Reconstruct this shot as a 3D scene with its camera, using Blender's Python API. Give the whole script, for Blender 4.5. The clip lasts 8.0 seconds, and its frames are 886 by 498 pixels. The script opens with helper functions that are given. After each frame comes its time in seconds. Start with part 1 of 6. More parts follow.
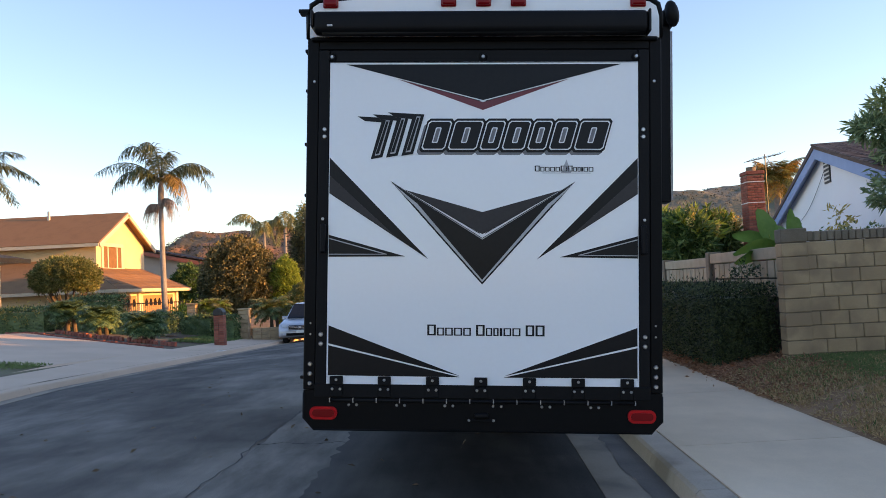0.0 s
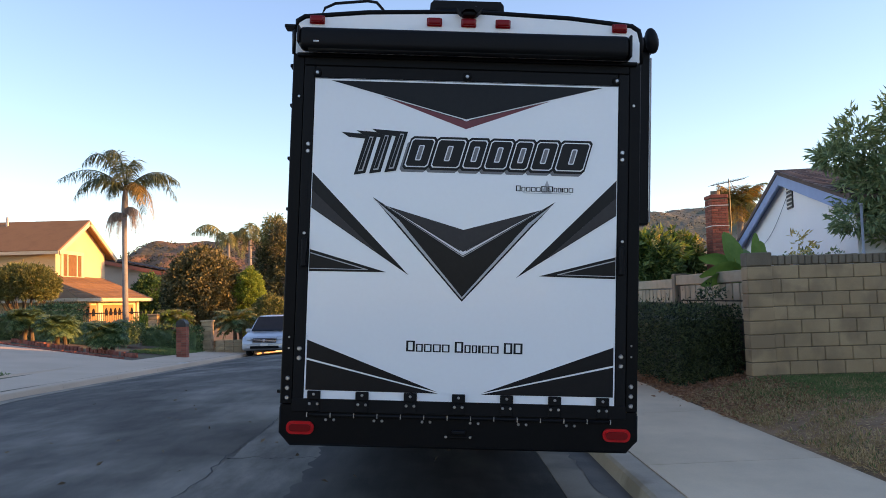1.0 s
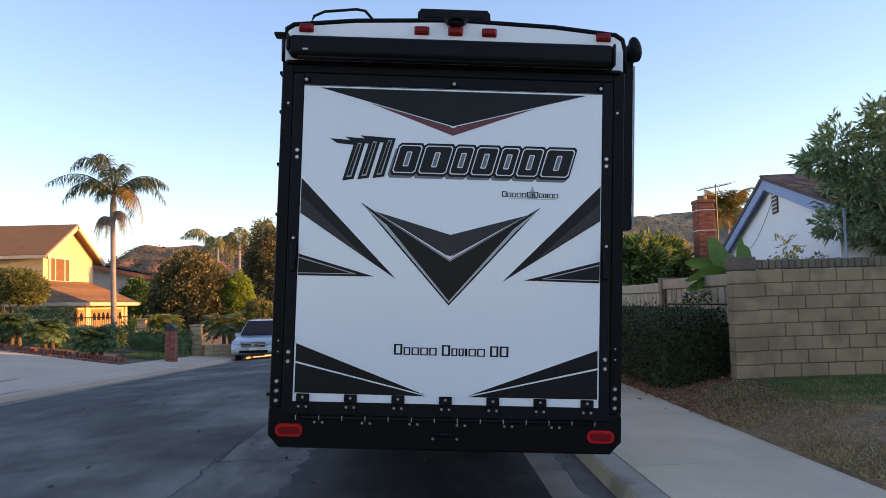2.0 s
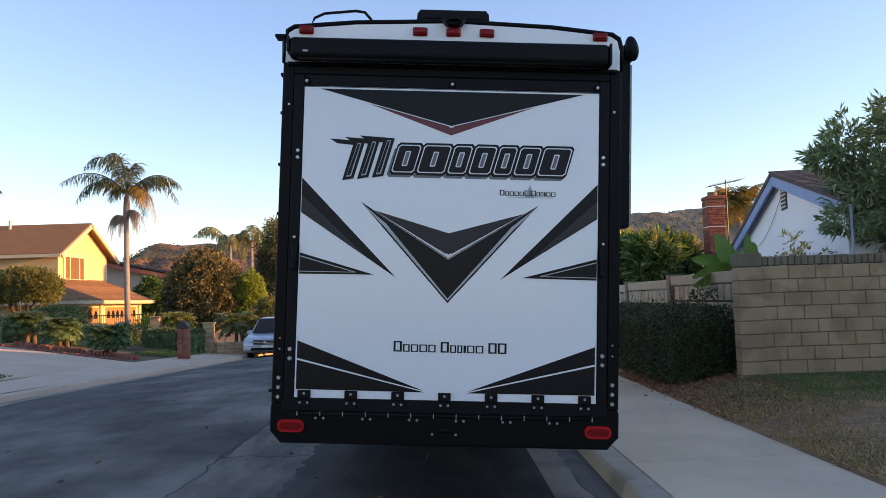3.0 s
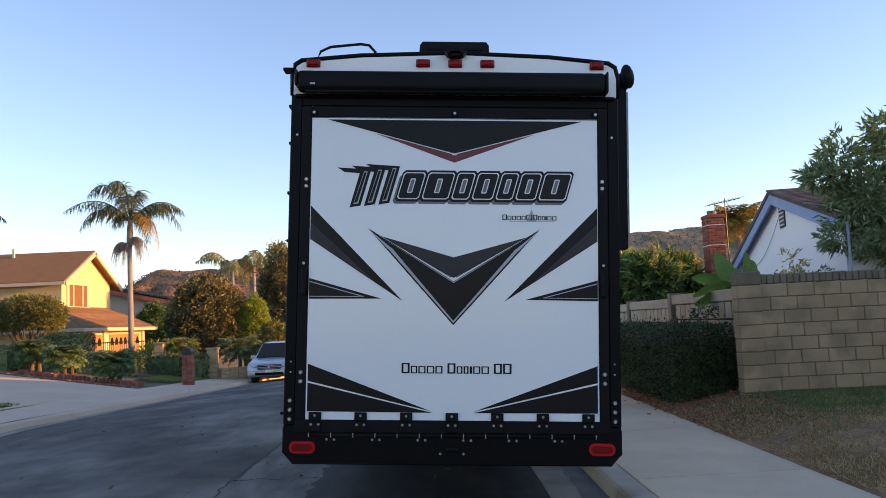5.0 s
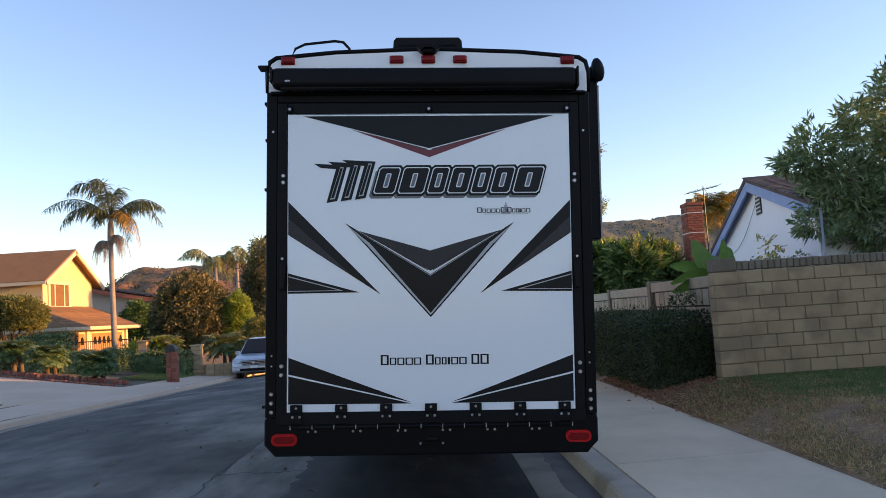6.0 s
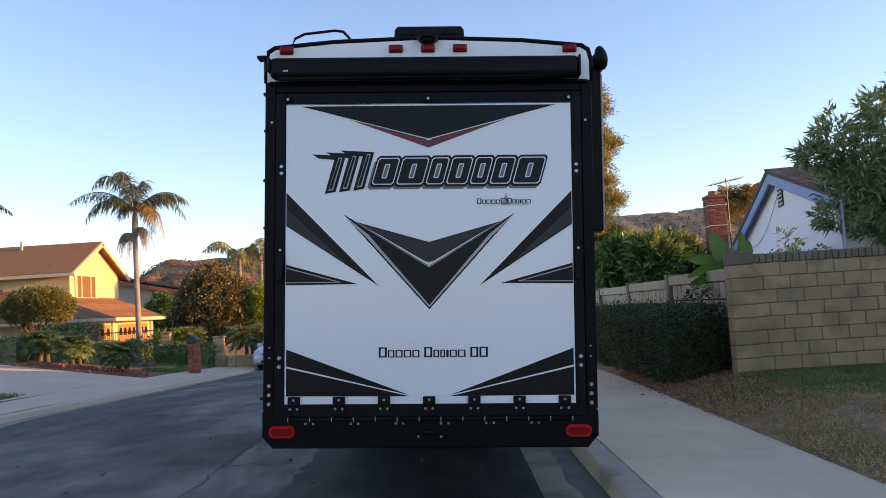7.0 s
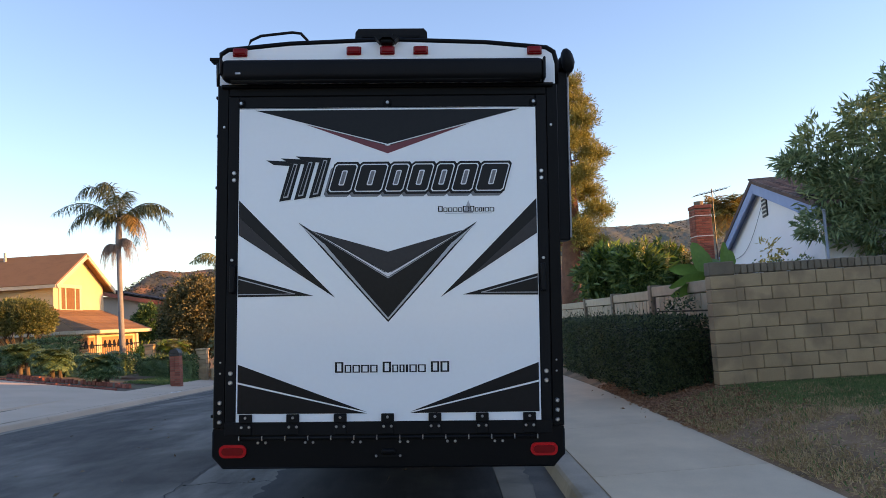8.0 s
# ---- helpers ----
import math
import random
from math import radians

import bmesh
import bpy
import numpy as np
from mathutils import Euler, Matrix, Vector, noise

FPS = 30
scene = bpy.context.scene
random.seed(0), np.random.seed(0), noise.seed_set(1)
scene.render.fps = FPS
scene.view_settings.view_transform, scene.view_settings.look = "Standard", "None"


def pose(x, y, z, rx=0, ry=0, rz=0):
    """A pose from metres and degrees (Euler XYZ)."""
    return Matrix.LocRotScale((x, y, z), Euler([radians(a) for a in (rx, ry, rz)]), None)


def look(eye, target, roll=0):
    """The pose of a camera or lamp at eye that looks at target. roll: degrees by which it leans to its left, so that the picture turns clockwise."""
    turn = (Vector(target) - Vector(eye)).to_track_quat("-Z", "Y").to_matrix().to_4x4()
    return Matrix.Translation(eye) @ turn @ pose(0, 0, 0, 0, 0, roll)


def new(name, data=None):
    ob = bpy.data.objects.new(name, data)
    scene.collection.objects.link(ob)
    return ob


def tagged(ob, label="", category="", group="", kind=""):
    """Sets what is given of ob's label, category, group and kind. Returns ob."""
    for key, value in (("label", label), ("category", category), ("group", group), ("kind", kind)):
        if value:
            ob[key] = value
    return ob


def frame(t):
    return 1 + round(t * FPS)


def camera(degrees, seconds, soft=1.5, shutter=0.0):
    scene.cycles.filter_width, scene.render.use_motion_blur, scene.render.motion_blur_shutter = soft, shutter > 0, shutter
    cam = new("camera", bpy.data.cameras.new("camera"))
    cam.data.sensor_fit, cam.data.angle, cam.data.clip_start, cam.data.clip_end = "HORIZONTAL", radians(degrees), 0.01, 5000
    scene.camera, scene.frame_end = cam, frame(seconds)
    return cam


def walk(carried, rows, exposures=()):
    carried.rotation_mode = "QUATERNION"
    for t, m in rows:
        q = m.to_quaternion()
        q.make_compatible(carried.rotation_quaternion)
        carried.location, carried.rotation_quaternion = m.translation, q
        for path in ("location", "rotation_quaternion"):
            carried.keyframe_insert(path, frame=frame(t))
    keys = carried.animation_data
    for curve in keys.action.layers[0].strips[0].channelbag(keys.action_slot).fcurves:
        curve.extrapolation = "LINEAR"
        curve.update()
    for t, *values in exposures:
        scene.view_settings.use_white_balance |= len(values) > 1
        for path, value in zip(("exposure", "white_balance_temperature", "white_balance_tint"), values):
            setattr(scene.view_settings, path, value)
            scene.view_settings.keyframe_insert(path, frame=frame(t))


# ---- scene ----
cam = camera(58.0, 8.0, 0.9)
ROWS = [
    (0.0, -0.0612, -5.8063, 1.5969, 2.488, 2.705, 1.987),
    (0.5, -0.1162, -5.8168, 1.6001, 3.012, 2.038, 0.713),
    (1.0, -0.1757, -5.8517, 1.6078, 3.518, 1.555, -0.599),
    (1.5, -0.1869, -5.8954, 1.6058, 3.857, 1.594, -1.558),
    (3.0, -0.0540, -6.0259, 1.6052, 3.619, 1.751, -0.406),
    (3.5, -0.0430, -6.0419, 1.6067, 4.394, 1.894, -0.122),
    (4.0, -0.0484, -6.0685, 1.6048, 4.930, 1.959, 0.086),
    (4.5, -0.0862, -6.1344, 1.6088, 5.351, 2.110, 0.177),
    (6.0, -0.0250, -6.3170, 1.6046, 4.569, 3.737, -1.298),
    (6.5, 0.1010, -6.3240, 1.5957, 4.420, 3.530, -0.067),
    (7.0, 0.1782, -6.2438, 1.5869, 4.171, 3.512, 0.482),
    (7.5, 0.2517, -6.0854, 1.5876, 4.374, 3.538, -0.430),
    (8.0, 0.4159, -5.9820, 1.5820, 4.939, 3.619, -0.107),
]
walk(cam, [(t, pose(x, y, z, 90 + pitch, roll, yaw)) for t, x, y, z, pitch, roll, yaw in ROWS], [(0.0, 1.65, 7250, 30), (1.5, 1.62, 7200, 30), (4.0, 1.48, 7100, 30), (6.5, 1.49, 7100, 30), (8.0, 1.58, 7100, 30)])

# ---- world and sun ----
SUN_AZ, SUN_EL = 94.0, 8.0          # degrees from +y towards +x, and above the horizon
world = bpy.data.worlds.new("world")
scene.world = world
world.use_nodes = True
wn = world.node_tree.nodes
wn.clear()
sky = wn.new("ShaderNodeTexSky")
sky.sky_type = "NISHITA"
sky.sun_disc = False
sky.sun_elevation = radians(SUN_EL)
sky.sun_rotation = radians(SUN_AZ)
sky.altitude = 100
sky.air_density, sky.dust_density, sky.ozone_density = 1.0, 0.2, 2.5
bg = wn.new("ShaderNodeBackground")
bg.inputs["Strength"].default_value = 0.148
wo = wn.new("ShaderNodeOutputWorld")
world.node_tree.links.new(sky.outputs[0], bg.inputs[0])
world.node_tree.links.new(bg.outputs[0], wo.inputs[0])
sun = new("sun", bpy.data.lights.new("sun", "SUN"))
sun.data.energy, sun.data.angle, sun.data.color = 3.6, radians(0.6), (1.0, 0.54, 0.15)
sun_dir = Vector((math.sin(radians(SUN_AZ)) * math.cos(radians(SUN_EL)), math.cos(radians(SUN_AZ)) * math.cos(radians(SUN_EL)), math.sin(radians(SUN_EL))))
sun.matrix_world = look(sun_dir * 60, (0, 0, 0))


# ---- materials ----
def pbr(name, a, b, rough=0.7, scale=3.0, fine=60.0, bump=0.15, metal=0.0, spec=0.5, rand=0.0, island=0.0, through_light=0.0, coat=0.0, c=None, csize=0.6, dist=0.01):
    """Two colours mixed by noise at two sizes, with fine relief; rand varies pieces, island varies leaves."""
    m = bpy.data.materials.new(name)
    m.use_nodes = True
    t = m.node_tree
    n, l = t.nodes, t.links
    p = n["Principled BSDF"]
    geo = n.new("ShaderNodeNewGeometry")
    n1, n2 = n.new("ShaderNodeTexNoise"), n.new("ShaderNodeTexNoise")
    n1.inputs["Scale"].default_value, n1.inputs["Detail"].default_value = scale, 4
    n2.inputs["Scale"].default_value, n2.inputs["Detail"].default_value = fine, 3
    for q in (n1, n2):
        l.new(geo.outputs["Position"], q.inputs["Vector"])
    mixf = n.new("ShaderNodeMath")
    mixf.operation = "MULTIPLY_ADD"
    l.new(n1.outputs["Fac"], mixf.inputs[0])
    mixf.inputs[1].default_value = 0.65
    half = n.new("ShaderNodeMath")
    half.operation = "MULTIPLY"
    l.new(n2.outputs["Fac"], half.inputs[0])
    half.inputs[1].default_value = 0.35
    l.new(half.outputs[0], mixf.inputs[2])
    fac = mixf.outputs[0]
    if island:
        add = n.new("ShaderNodeMath")
        add.operation = "MULTIPLY_ADD"
        l.new(geo.outputs["Random Per Island"], add.inputs[0])
        add.inputs[1].default_value = island
        l.new(fac, add.inputs[2])
        sub = n.new("ShaderNodeMath")
        sub.operation = "SUBTRACT"
        l.new(add.outputs[0], sub.inputs[0])
        sub.inputs[1].default_value = island / 2
        fac = sub.outputs[0]
    if rand:
        info = n.new("ShaderNodeObjectInfo")
        add = n.new("ShaderNodeMath")
        add.operation = "MULTIPLY_ADD"
        l.new(info.outputs["Random"], add.inputs[0])
        add.inputs[1].default_value = rand
        l.new(fac, add.inputs[2])
        sub = n.new("ShaderNodeMath")
        sub.operation = "SUBTRACT"
        l.new(add.outputs[0], sub.inputs[0])
        sub.inputs[1].default_value = rand / 2
        fac = sub.outputs[0]
    ramp = n.new("ShaderNodeValToRGB")
    ramp.color_ramp.elements[0].position, ramp.color_ramp.elements[1].position = 0.32, 0.68
    ramp.color_ramp.elements[0].color, ramp.color_ramp.elements[1].color = (*a, 1), (*b, 1)
    l.new(fac, ramp.inputs["Fac"])
    col = ramp.outputs["Color"]
    if c:
        n3 = n.new("ShaderNodeTexNoise")
        n3.inputs["Scale"].default_value, n3.inputs["Detail"].default_value = csize, 6
        l.new(geo.outputs["Position"], n3.inputs["Vector"])
        r3 = n.new("ShaderNodeValToRGB")
        r3.color_ramp.elements[0].position, r3.color_ramp.elements[1].position = 0.48, 0.62
        l.new(n3.outputs["Fac"], r3.inputs["Fac"])
        mx = n.new("ShaderNodeMix")
        mx.data_type = "RGBA"
        l.new(r3.outputs["Color"], mx.inputs["Factor"])
        l.new(col, mx.inputs["A"])
        mx.inputs["B"].default_value = (*c, 1)
        col = mx.outputs["Result"]
    l.new(col, p.inputs["Base Color"])
    p.inputs["Roughness"].default_value, p.inputs["Metallic"].default_value = rough, metal
    p.inputs["Specular IOR Level"].default_value = spec
    p.inputs["Coat Weight"].default_value = coat
    if bump:
        bp = n.new("ShaderNodeBump")
        bp.inputs["Strength"].default_value, bp.inputs["Distance"].default_value = bump, dist
        l.new(n2.outputs["Fac"], bp.inputs["Height"])
        l.new(bp.outputs["Normal"], p.inputs["Normal"])
    if through_light:
        tr = n.new("ShaderNodeBsdfTranslucent")
        l.new(col, tr.inputs["Color"])
        mxs = n.new("ShaderNodeMixShader")
        mxs.inputs[0].default_value = through_light
        l.new(p.outputs[0], mxs.inputs[1])
        l.new(tr.outputs[0], mxs.inputs[2])
        l.new(mxs.outputs[0], n["Material Output"].inputs["Surface"])
    return m


def glow(name, a, strength):
    m = pbr(name, a, a, 0.3, bump=0, spec=0.25)
    p = m.node_tree.nodes["Principled BSDF"]
    p.inputs["Emission Color"].default_value, p.inputs["Emission Strength"].default_value = (*a, 1), strength
    return m


ASPHALT = pbr("asphalt", (0.066, 0.058, 0.049), (0.118, 0.104, 0.088), 0.85, 2.2, 120, 0.8, c=(0.20, 0.178, 0.15), csize=0.42)
ASPHALT_OLD = pbr("asphalt_worn", (0.135, 0.12, 0.10), (0.21, 0.187, 0.158), 0.9, 1.2, 80, 0.5)
# Dark lane asphalt, darkened further to paint in the shade under the trailer.
ASPHALT_DARK = pbr("asphalt_dark_shaded", (0.02, 0.018, 0.016), (0.052, 0.046, 0.04), 0.75, 1.4, 80, 0.4, c=(0.07, 0.062, 0.052), csize=0.7)
CONCRETE = pbr("concrete", (0.67, 0.505, 0.345), (0.76, 0.585, 0.41), 0.85, 0.9, 70, 0.25, rand=0.15)
def streaked(m, sx, sy, depth):
    """Long faint streaks along the street, mixed into the base colour."""
    n, l = m.node_tree.nodes, m.node_tree.links
    p = n["Principled BSDF"]
    src = p.inputs["Base Color"].links[0].from_socket
    geo, mp, nz, rp, mx = n.new("ShaderNodeNewGeometry"), n.new("ShaderNodeMapping"), n.new("ShaderNodeTexNoise"), n.new("ShaderNodeValToRGB"), n.new("ShaderNodeMix")
    mp.inputs["Scale"].default_value = (sx, sy, 1)
    nz.inputs["Scale"].default_value, nz.inputs["Detail"].default_value, nz.inputs["Roughness"].default_value = 1.0, 6, 0.65
    rp.color_ramp.elements[0].position, rp.color_ramp.elements[1].position = 0.35, 0.7
    rp.color_ramp.elements[0].color = (1 - depth, 1 - depth, 1 - depth, 1)
    rp.color_ramp.elements[1].color = (1 + depth, 1 + depth, 1 + depth, 1)
    mx.data_type, mx.blend_type = "RGBA", "MULTIPLY"
    mx.inputs["Factor"].default_value = 1.0
    l.new(geo.outputs["Position"], mp.inputs["Vector"])
    l.new(mp.outputs[0], nz.inputs["Vector"])
    l.new(nz.outputs["Fac"], rp.inputs["Fac"])
    l.new(src, mx.inputs["A"])
    l.new(rp.outputs["Color"], mx.inputs["B"])
    l.new(mx.outputs["Result"], p.inputs["Base Color"])


streaked(ASPHALT, 1.0, 0.30, 0.5)
streaked(ASPHALT_OLD, 2.2, 0.6, 0.5)
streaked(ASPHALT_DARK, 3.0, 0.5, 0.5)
streaked(CONCRETE, 0.8, 0.5, 0.12)
KERB = pbr("kerb_concrete", (0.38, 0.315, 0.245), (0.52, 0.43, 0.335), 0.9, 2.5, 60, 0.4, c=(0.30, 0.245, 0.185), csize=1.6)
GUTTER = pbr("gutter_concrete", (0.27, 0.215, 0.16), (0.37, 0.30, 0.225), 0.85, 1.5, 60, 0.3, c=(0.19, 0.16, 0.125), csize=1.1)
GUTTER_STAIN = pbr("gutter_stain", (0.075, 0.066, 0.055), (0.17, 0.14, 0.11), 0.75, 2.5, 60, 0.3)
DRIVE = pbr("driveway_concrete", (0.56, 0.405, 0.285), (0.68, 0.50, 0.36), 0.85, 0.5, 50, 0.2)
SOIL = pbr("soil", (0.10, 0.065, 0.042), (0.19, 0.13, 0.085), 0.95, 3, 50, 0.6, c=(0.16, 0.14, 0.07))
LAWN = pbr("dry_lawn", (0.25, 0.14, 0.078), (0.42, 0.255, 0.145), 0.95, 2.2, 60, 0.7, c=(0.14, 0.095, 0.05), csize=0.9)
GRASS_GREEN = pbr("grass_green", (0.10, 0.165, 0.05), (0.21, 0.28, 0.095), 0.9, 2, 40, 0.3, island=0.5, through_light=0.25)
GRASS_DRY = pbr("grass_dry", (0.36, 0.235, 0.11), (0.60, 0.43, 0.225), 0.9, 2, 40, 0.3, island=0.6, through_light=0.2)
EARTH = pbr("earth", (0.09, 0.085, 0.05), (0.16, 0.13, 0.08), 0.95, 0.05, 3, 0.5)
HILL = pbr("hill_scrub", (0.13, 0.075, 0.045), (0.36, 0.175, 0.09), 0.95, 0.05, 0.5, 0.8, c=(0.075, 0.07, 0.048), csize=0.06, dist=1.0)
HILL_GREY = pbr("hill_grass", (0.10, 0.11, 0.085), (0.18, 0.175, 0.13), 0.95, 0.03, 0.4, 0.8, c=(0.12, 0.125, 0.08), csize=0.05, dist=1.0)
SCRUB = pbr("scrub_leaf", (0.035, 0.042, 0.026), (0.11, 0.085, 0.05), 0.9, 0.05, 2, 0.2, island=0.5)
GEL_WHITE = pbr("white_gelcoat", (0.88, 0.9, 0.89), (0.91, 0.93, 0.92), 0.22, 0.8, 30, 0.01, coat=0.3)
BLACK_TRIM = pbr("black_trim", (0.0028, 0.003, 0.0036), (0.005, 0.0054, 0.0062), 0.42, 1.5, 50, 0.04, spec=0.12)
BLACK_SATIN = pbr("black_satin", (0.004, 0.0043, 0.005), (0.008, 0.0085, 0.0095), 0.5, 2, 80, 0.06, spec=0.15)
BLACK_DECAL = pbr("black_decal", (0.007, 0.0072, 0.0085), (0.011, 0.0115, 0.0135), 0.3, 0.8, 40, 0.0, spec=0.2)
BROWN_DECAL = pbr("taupe_decal", (0.034, 0.031, 0.031), (0.05, 0.046, 0.045), 0.4, 1.0, 40, 0.0, spec=0.25)
GREY_DECAL = pbr("grey_decal", (0.13, 0.135, 0.14), (0.19, 0.195, 0.2), 0.4, 2, 40, 0.0)
SILVER_DECAL = pbr("silver_decal", (0.36, 0.37, 0.38), (0.45, 0.46, 0.47), 0.3, 2, 40, 0.0)
WHITE_DECAL = pbr("white_decal", (0.76, 0.77, 0.78), (0.82, 0.82, 0.83), 0.25, 2, 40, 0.0)
RED_DECAL = pbr("red_decal", (0.15, 0.016, 0.026), (0.19, 0.022, 0.034), 0.3, 2, 40, 0.0)
RED_LENS = glow("red_lens", (0.13, 0.0015, 0.003), 0.06)
MARKER_RED = glow("marker_red", (0.15, 0.003, 0.005), 0.05)
RED_RIM = pbr("red_reflector", (0.50, 0.008, 0.010), (0.60, 0.012, 0.014), 0.35, 20, 200, 0.2, spec=0.2)
STEEL = pbr("steel_bolt", (0.42, 0.43, 0.44), (0.55, 0.56, 0.57), 0.32, 30, 200, 0.05, metal=0.9)
RUBBER = pbr("rubber", (0.012, 0.012, 0.012), (0.022, 0.022, 0.022), 0.8, 8, 90, 0.2)
ROOF_MEMBRANE = pbr("roof_membrane", (0.55, 0.55, 0.55), (0.65, 0.65, 0.65), 0.7, 2, 40, 0.1)
BLOCK = pbr("tan_block", (0.42, 0.285, 0.155), (0.54, 0.378, 0.212), 0.9, 2.5, 90, 0.6, rand=0.16, c=(0.36, 0.245, 0.14), csize=2.2)
MORTAR = pbr("mortar", (0.17, 0.13, 0.085), (0.23, 0.18, 0.122), 0.95, 6, 90, 0.4)
BLOCK_GREY = pbr("block_cap", (0.19, 0.145, 0.095), (0.28, 0.22, 0.15), 0.9, 4, 90, 0.5, rand=0.3)
BRICK = pbr("red_brick", (0.25, 0.075, 0.05), (0.40, 0.125, 0.078), 0.9, 6, 90, 0.4, rand=0.5)
STUCCO_CREAM = pbr("cream_stucco", (0.56, 0.44, 0.26), (0.63, 0.5, 0.31), 0.9, 0.6, 30, 0.25)
STUCCO_WHITE = pbr("white_stucco", (0.84, 0.82, 0.79), (0.9, 0.88, 0.85), 0.9, 0.6, 40, 0.25)
STUCCO_TAN = pbr("tan_stucco", (0.42, 0.35, 0.28), (0.48, 0.41, 0.33), 0.9, 0.6, 30, 0.25)
TRIM_WHITE = pbr("white_trim", (0.70, 0.66, 0.58), (0.78, 0.74, 0.66), 0.6, 2, 40, 0.05)
TRIM_CREAM = pbr("cream_trim", (0.54, 0.45, 0.31), (0.62, 0.52, 0.37), 0.6, 2, 40, 0.05)
TRIM_BLUE = pbr("blue_fascia", (0.22, 0.31, 0.5), (0.28, 0.38, 0.58), 0.55, 2, 40, 0.1)
SHINGLE = pbr("brown_shingle", (0.165, 0.082, 0.034), (0.25, 0.128, 0.054), 0.9, 1.5, 12, 0.5, rand=0.35)
TILE_BROWN = pbr("brown_roof_tile", (0.10, 0.065, 0.055), (0.17, 0.115, 0.095), 0.85, 3, 40, 0.3, rand=0.5)
DOOR_WOOD = pbr("garage_door", (0.3, 0.15, 0.06), (0.38, 0.2, 0.085), 0.7, 1.5, 20, 0.1)
CURTAIN = pbr("curtain", (0.13, 0.065, 0.025), (0.2, 0.1, 0.04), 0.85, 3, 30, 0.2)
SOLAR = pbr("solar_panel", (0.010, 0.011, 0.016), (0.016, 0.018, 0.026), 0.7, 2, 30, 0.0, spec=0.1)
IRON = pbr("dark_iron", (0.02, 0.018, 0.016), (0.04, 0.035, 0.03), 0.5, 8, 90, 0.1)
GREY_METAL = pbr("grey_metal", (0.30, 0.30, 0.30), (0.40, 0.40, 0.40), 0.45, 6, 60, 0.05, metal=0.6)
BARK = pbr("bark", (0.09, 0.065, 0.045), (0.17, 0.125, 0.09), 0.95, 3, 25, 0.8)
BARK_RED = pbr("pine_bark", (0.16, 0.075, 0.045), (0.28, 0.13, 0.075), 0.95, 4, 20, 1.0, dist=0.04)
PALM_BARK = pbr("palm_bark", (0.19, 0.17, 0.158), (0.30, 0.27, 0.25), 0.9, 2, 14, 0.6, dist=0.03)
LEAF_BED = pbr("bed_shrub_leaf", (0.045, 0.09, 0.028), (0.18, 0.25, 0.09), 0.5, 2, 20, 0.1, island=0.7, through_light=0.15)
HEDGE_LEAF = pbr("hedge_leaf", (0.011, 0.026, 0.009), (0.105, 0.14, 0.052), 0.5, 2, 20, 0.1, island=0.8, through_light=0.15)
LEAF = pbr("tree_leaf", (0.13, 0.20, 0.085), (0.30, 0.365, 0.165), 0.55, 1.5, 20, 0.1, island=0.7, through_light=0.3)
LEAF_FRESH = pbr("fresh_leaf", (0.16, 0.215, 0.08), (0.36, 0.4, 0.16), 0.5, 1.5, 20, 0.1, island=0.7, through_light=0.3)
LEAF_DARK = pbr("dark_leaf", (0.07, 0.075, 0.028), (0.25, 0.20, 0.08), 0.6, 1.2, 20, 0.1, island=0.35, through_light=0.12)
# Darker leaf for crown parts in shade; the shade is in the colour.
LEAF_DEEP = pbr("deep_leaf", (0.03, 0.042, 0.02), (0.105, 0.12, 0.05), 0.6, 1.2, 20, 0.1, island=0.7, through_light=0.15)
LEAF_CONIFER = pbr("conifer_leaf", (0.035, 0.09, 0.022), (0.12, 0.21, 0.055), 0.6, 1.2, 20, 0.1, island=0.7, through_light=0.2)
LEAF_LIME = pbr("lime_leaf", (0.15, 0.23, 0.028), (0.36, 0.43, 0.07), 0.6, 1.2, 20, 0.1, island=0.5, through_light=0.42)
LEAF_YELLOW = pbr("yellow_leaf", (0.45, 0.34, 0.09), (0.72, 0.56, 0.18), 0.6, 2, 20, 0.1, island=0.6, through_light=0.3)
LEAF_OLIVE = pbr("olive_leaf", (0.10, 0.125, 0.032), (0.24, 0.23, 0.07), 0.6, 1.2, 20, 0.1, island=0.7, through_light=0.25)
PALM_LEAF = pbr("palm_leaf", (0.048, 0.066, 0.025), (0.115, 0.135, 0.052), 0.5, 2, 20, 0.1, island=0.7, through_light=0.25)
PALM_DEAD = pbr("dead_palm_leaf", (0.13, 0.09, 0.058), (0.23, 0.165, 0.11), 0.85, 2, 20, 0.1, island=0.6, through_light=0.2)
PALM_GOLD = pbr("yellow_palm_leaf", (0.26, 0.16, 0.04), (0.42, 0.27, 0.07), 0.7, 2, 20, 0.1, island=0.5, through_light=0.3)
PALM_PALE = pbr("pale_palm_leaf", (0.17, 0.185, 0.07), (0.32, 0.315, 0.14), 0.6, 2, 20, 0.1, island=0.6, through_light=0.3)
BANANA = pbr("banana_leaf", (0.1, 0.21, 0.035), (0.19, 0.33, 0.07), 0.45, 2, 15, 0.2, through_light=0.35)
NEEDLE = pbr("pine_needle", (0.17, 0.17, 0.036), (0.35, 0.32, 0.08), 0.7, 0.6, 20, 0.1, island=0.6, through_light=0.25)
CAR_PAINT = pbr("silver_paint", (0.50, 0.52, 0.55), (0.56, 0.58, 0.61), 0.25, 2, 40, 0.0, metal=0.35, coat=0.8)
CAR_GLASS = pbr("tinted_glass", (0.010, 0.012, 0.014), (0.016, 0.018, 0.02), 0.08, 2, 40, 0.0, spec=0.35)
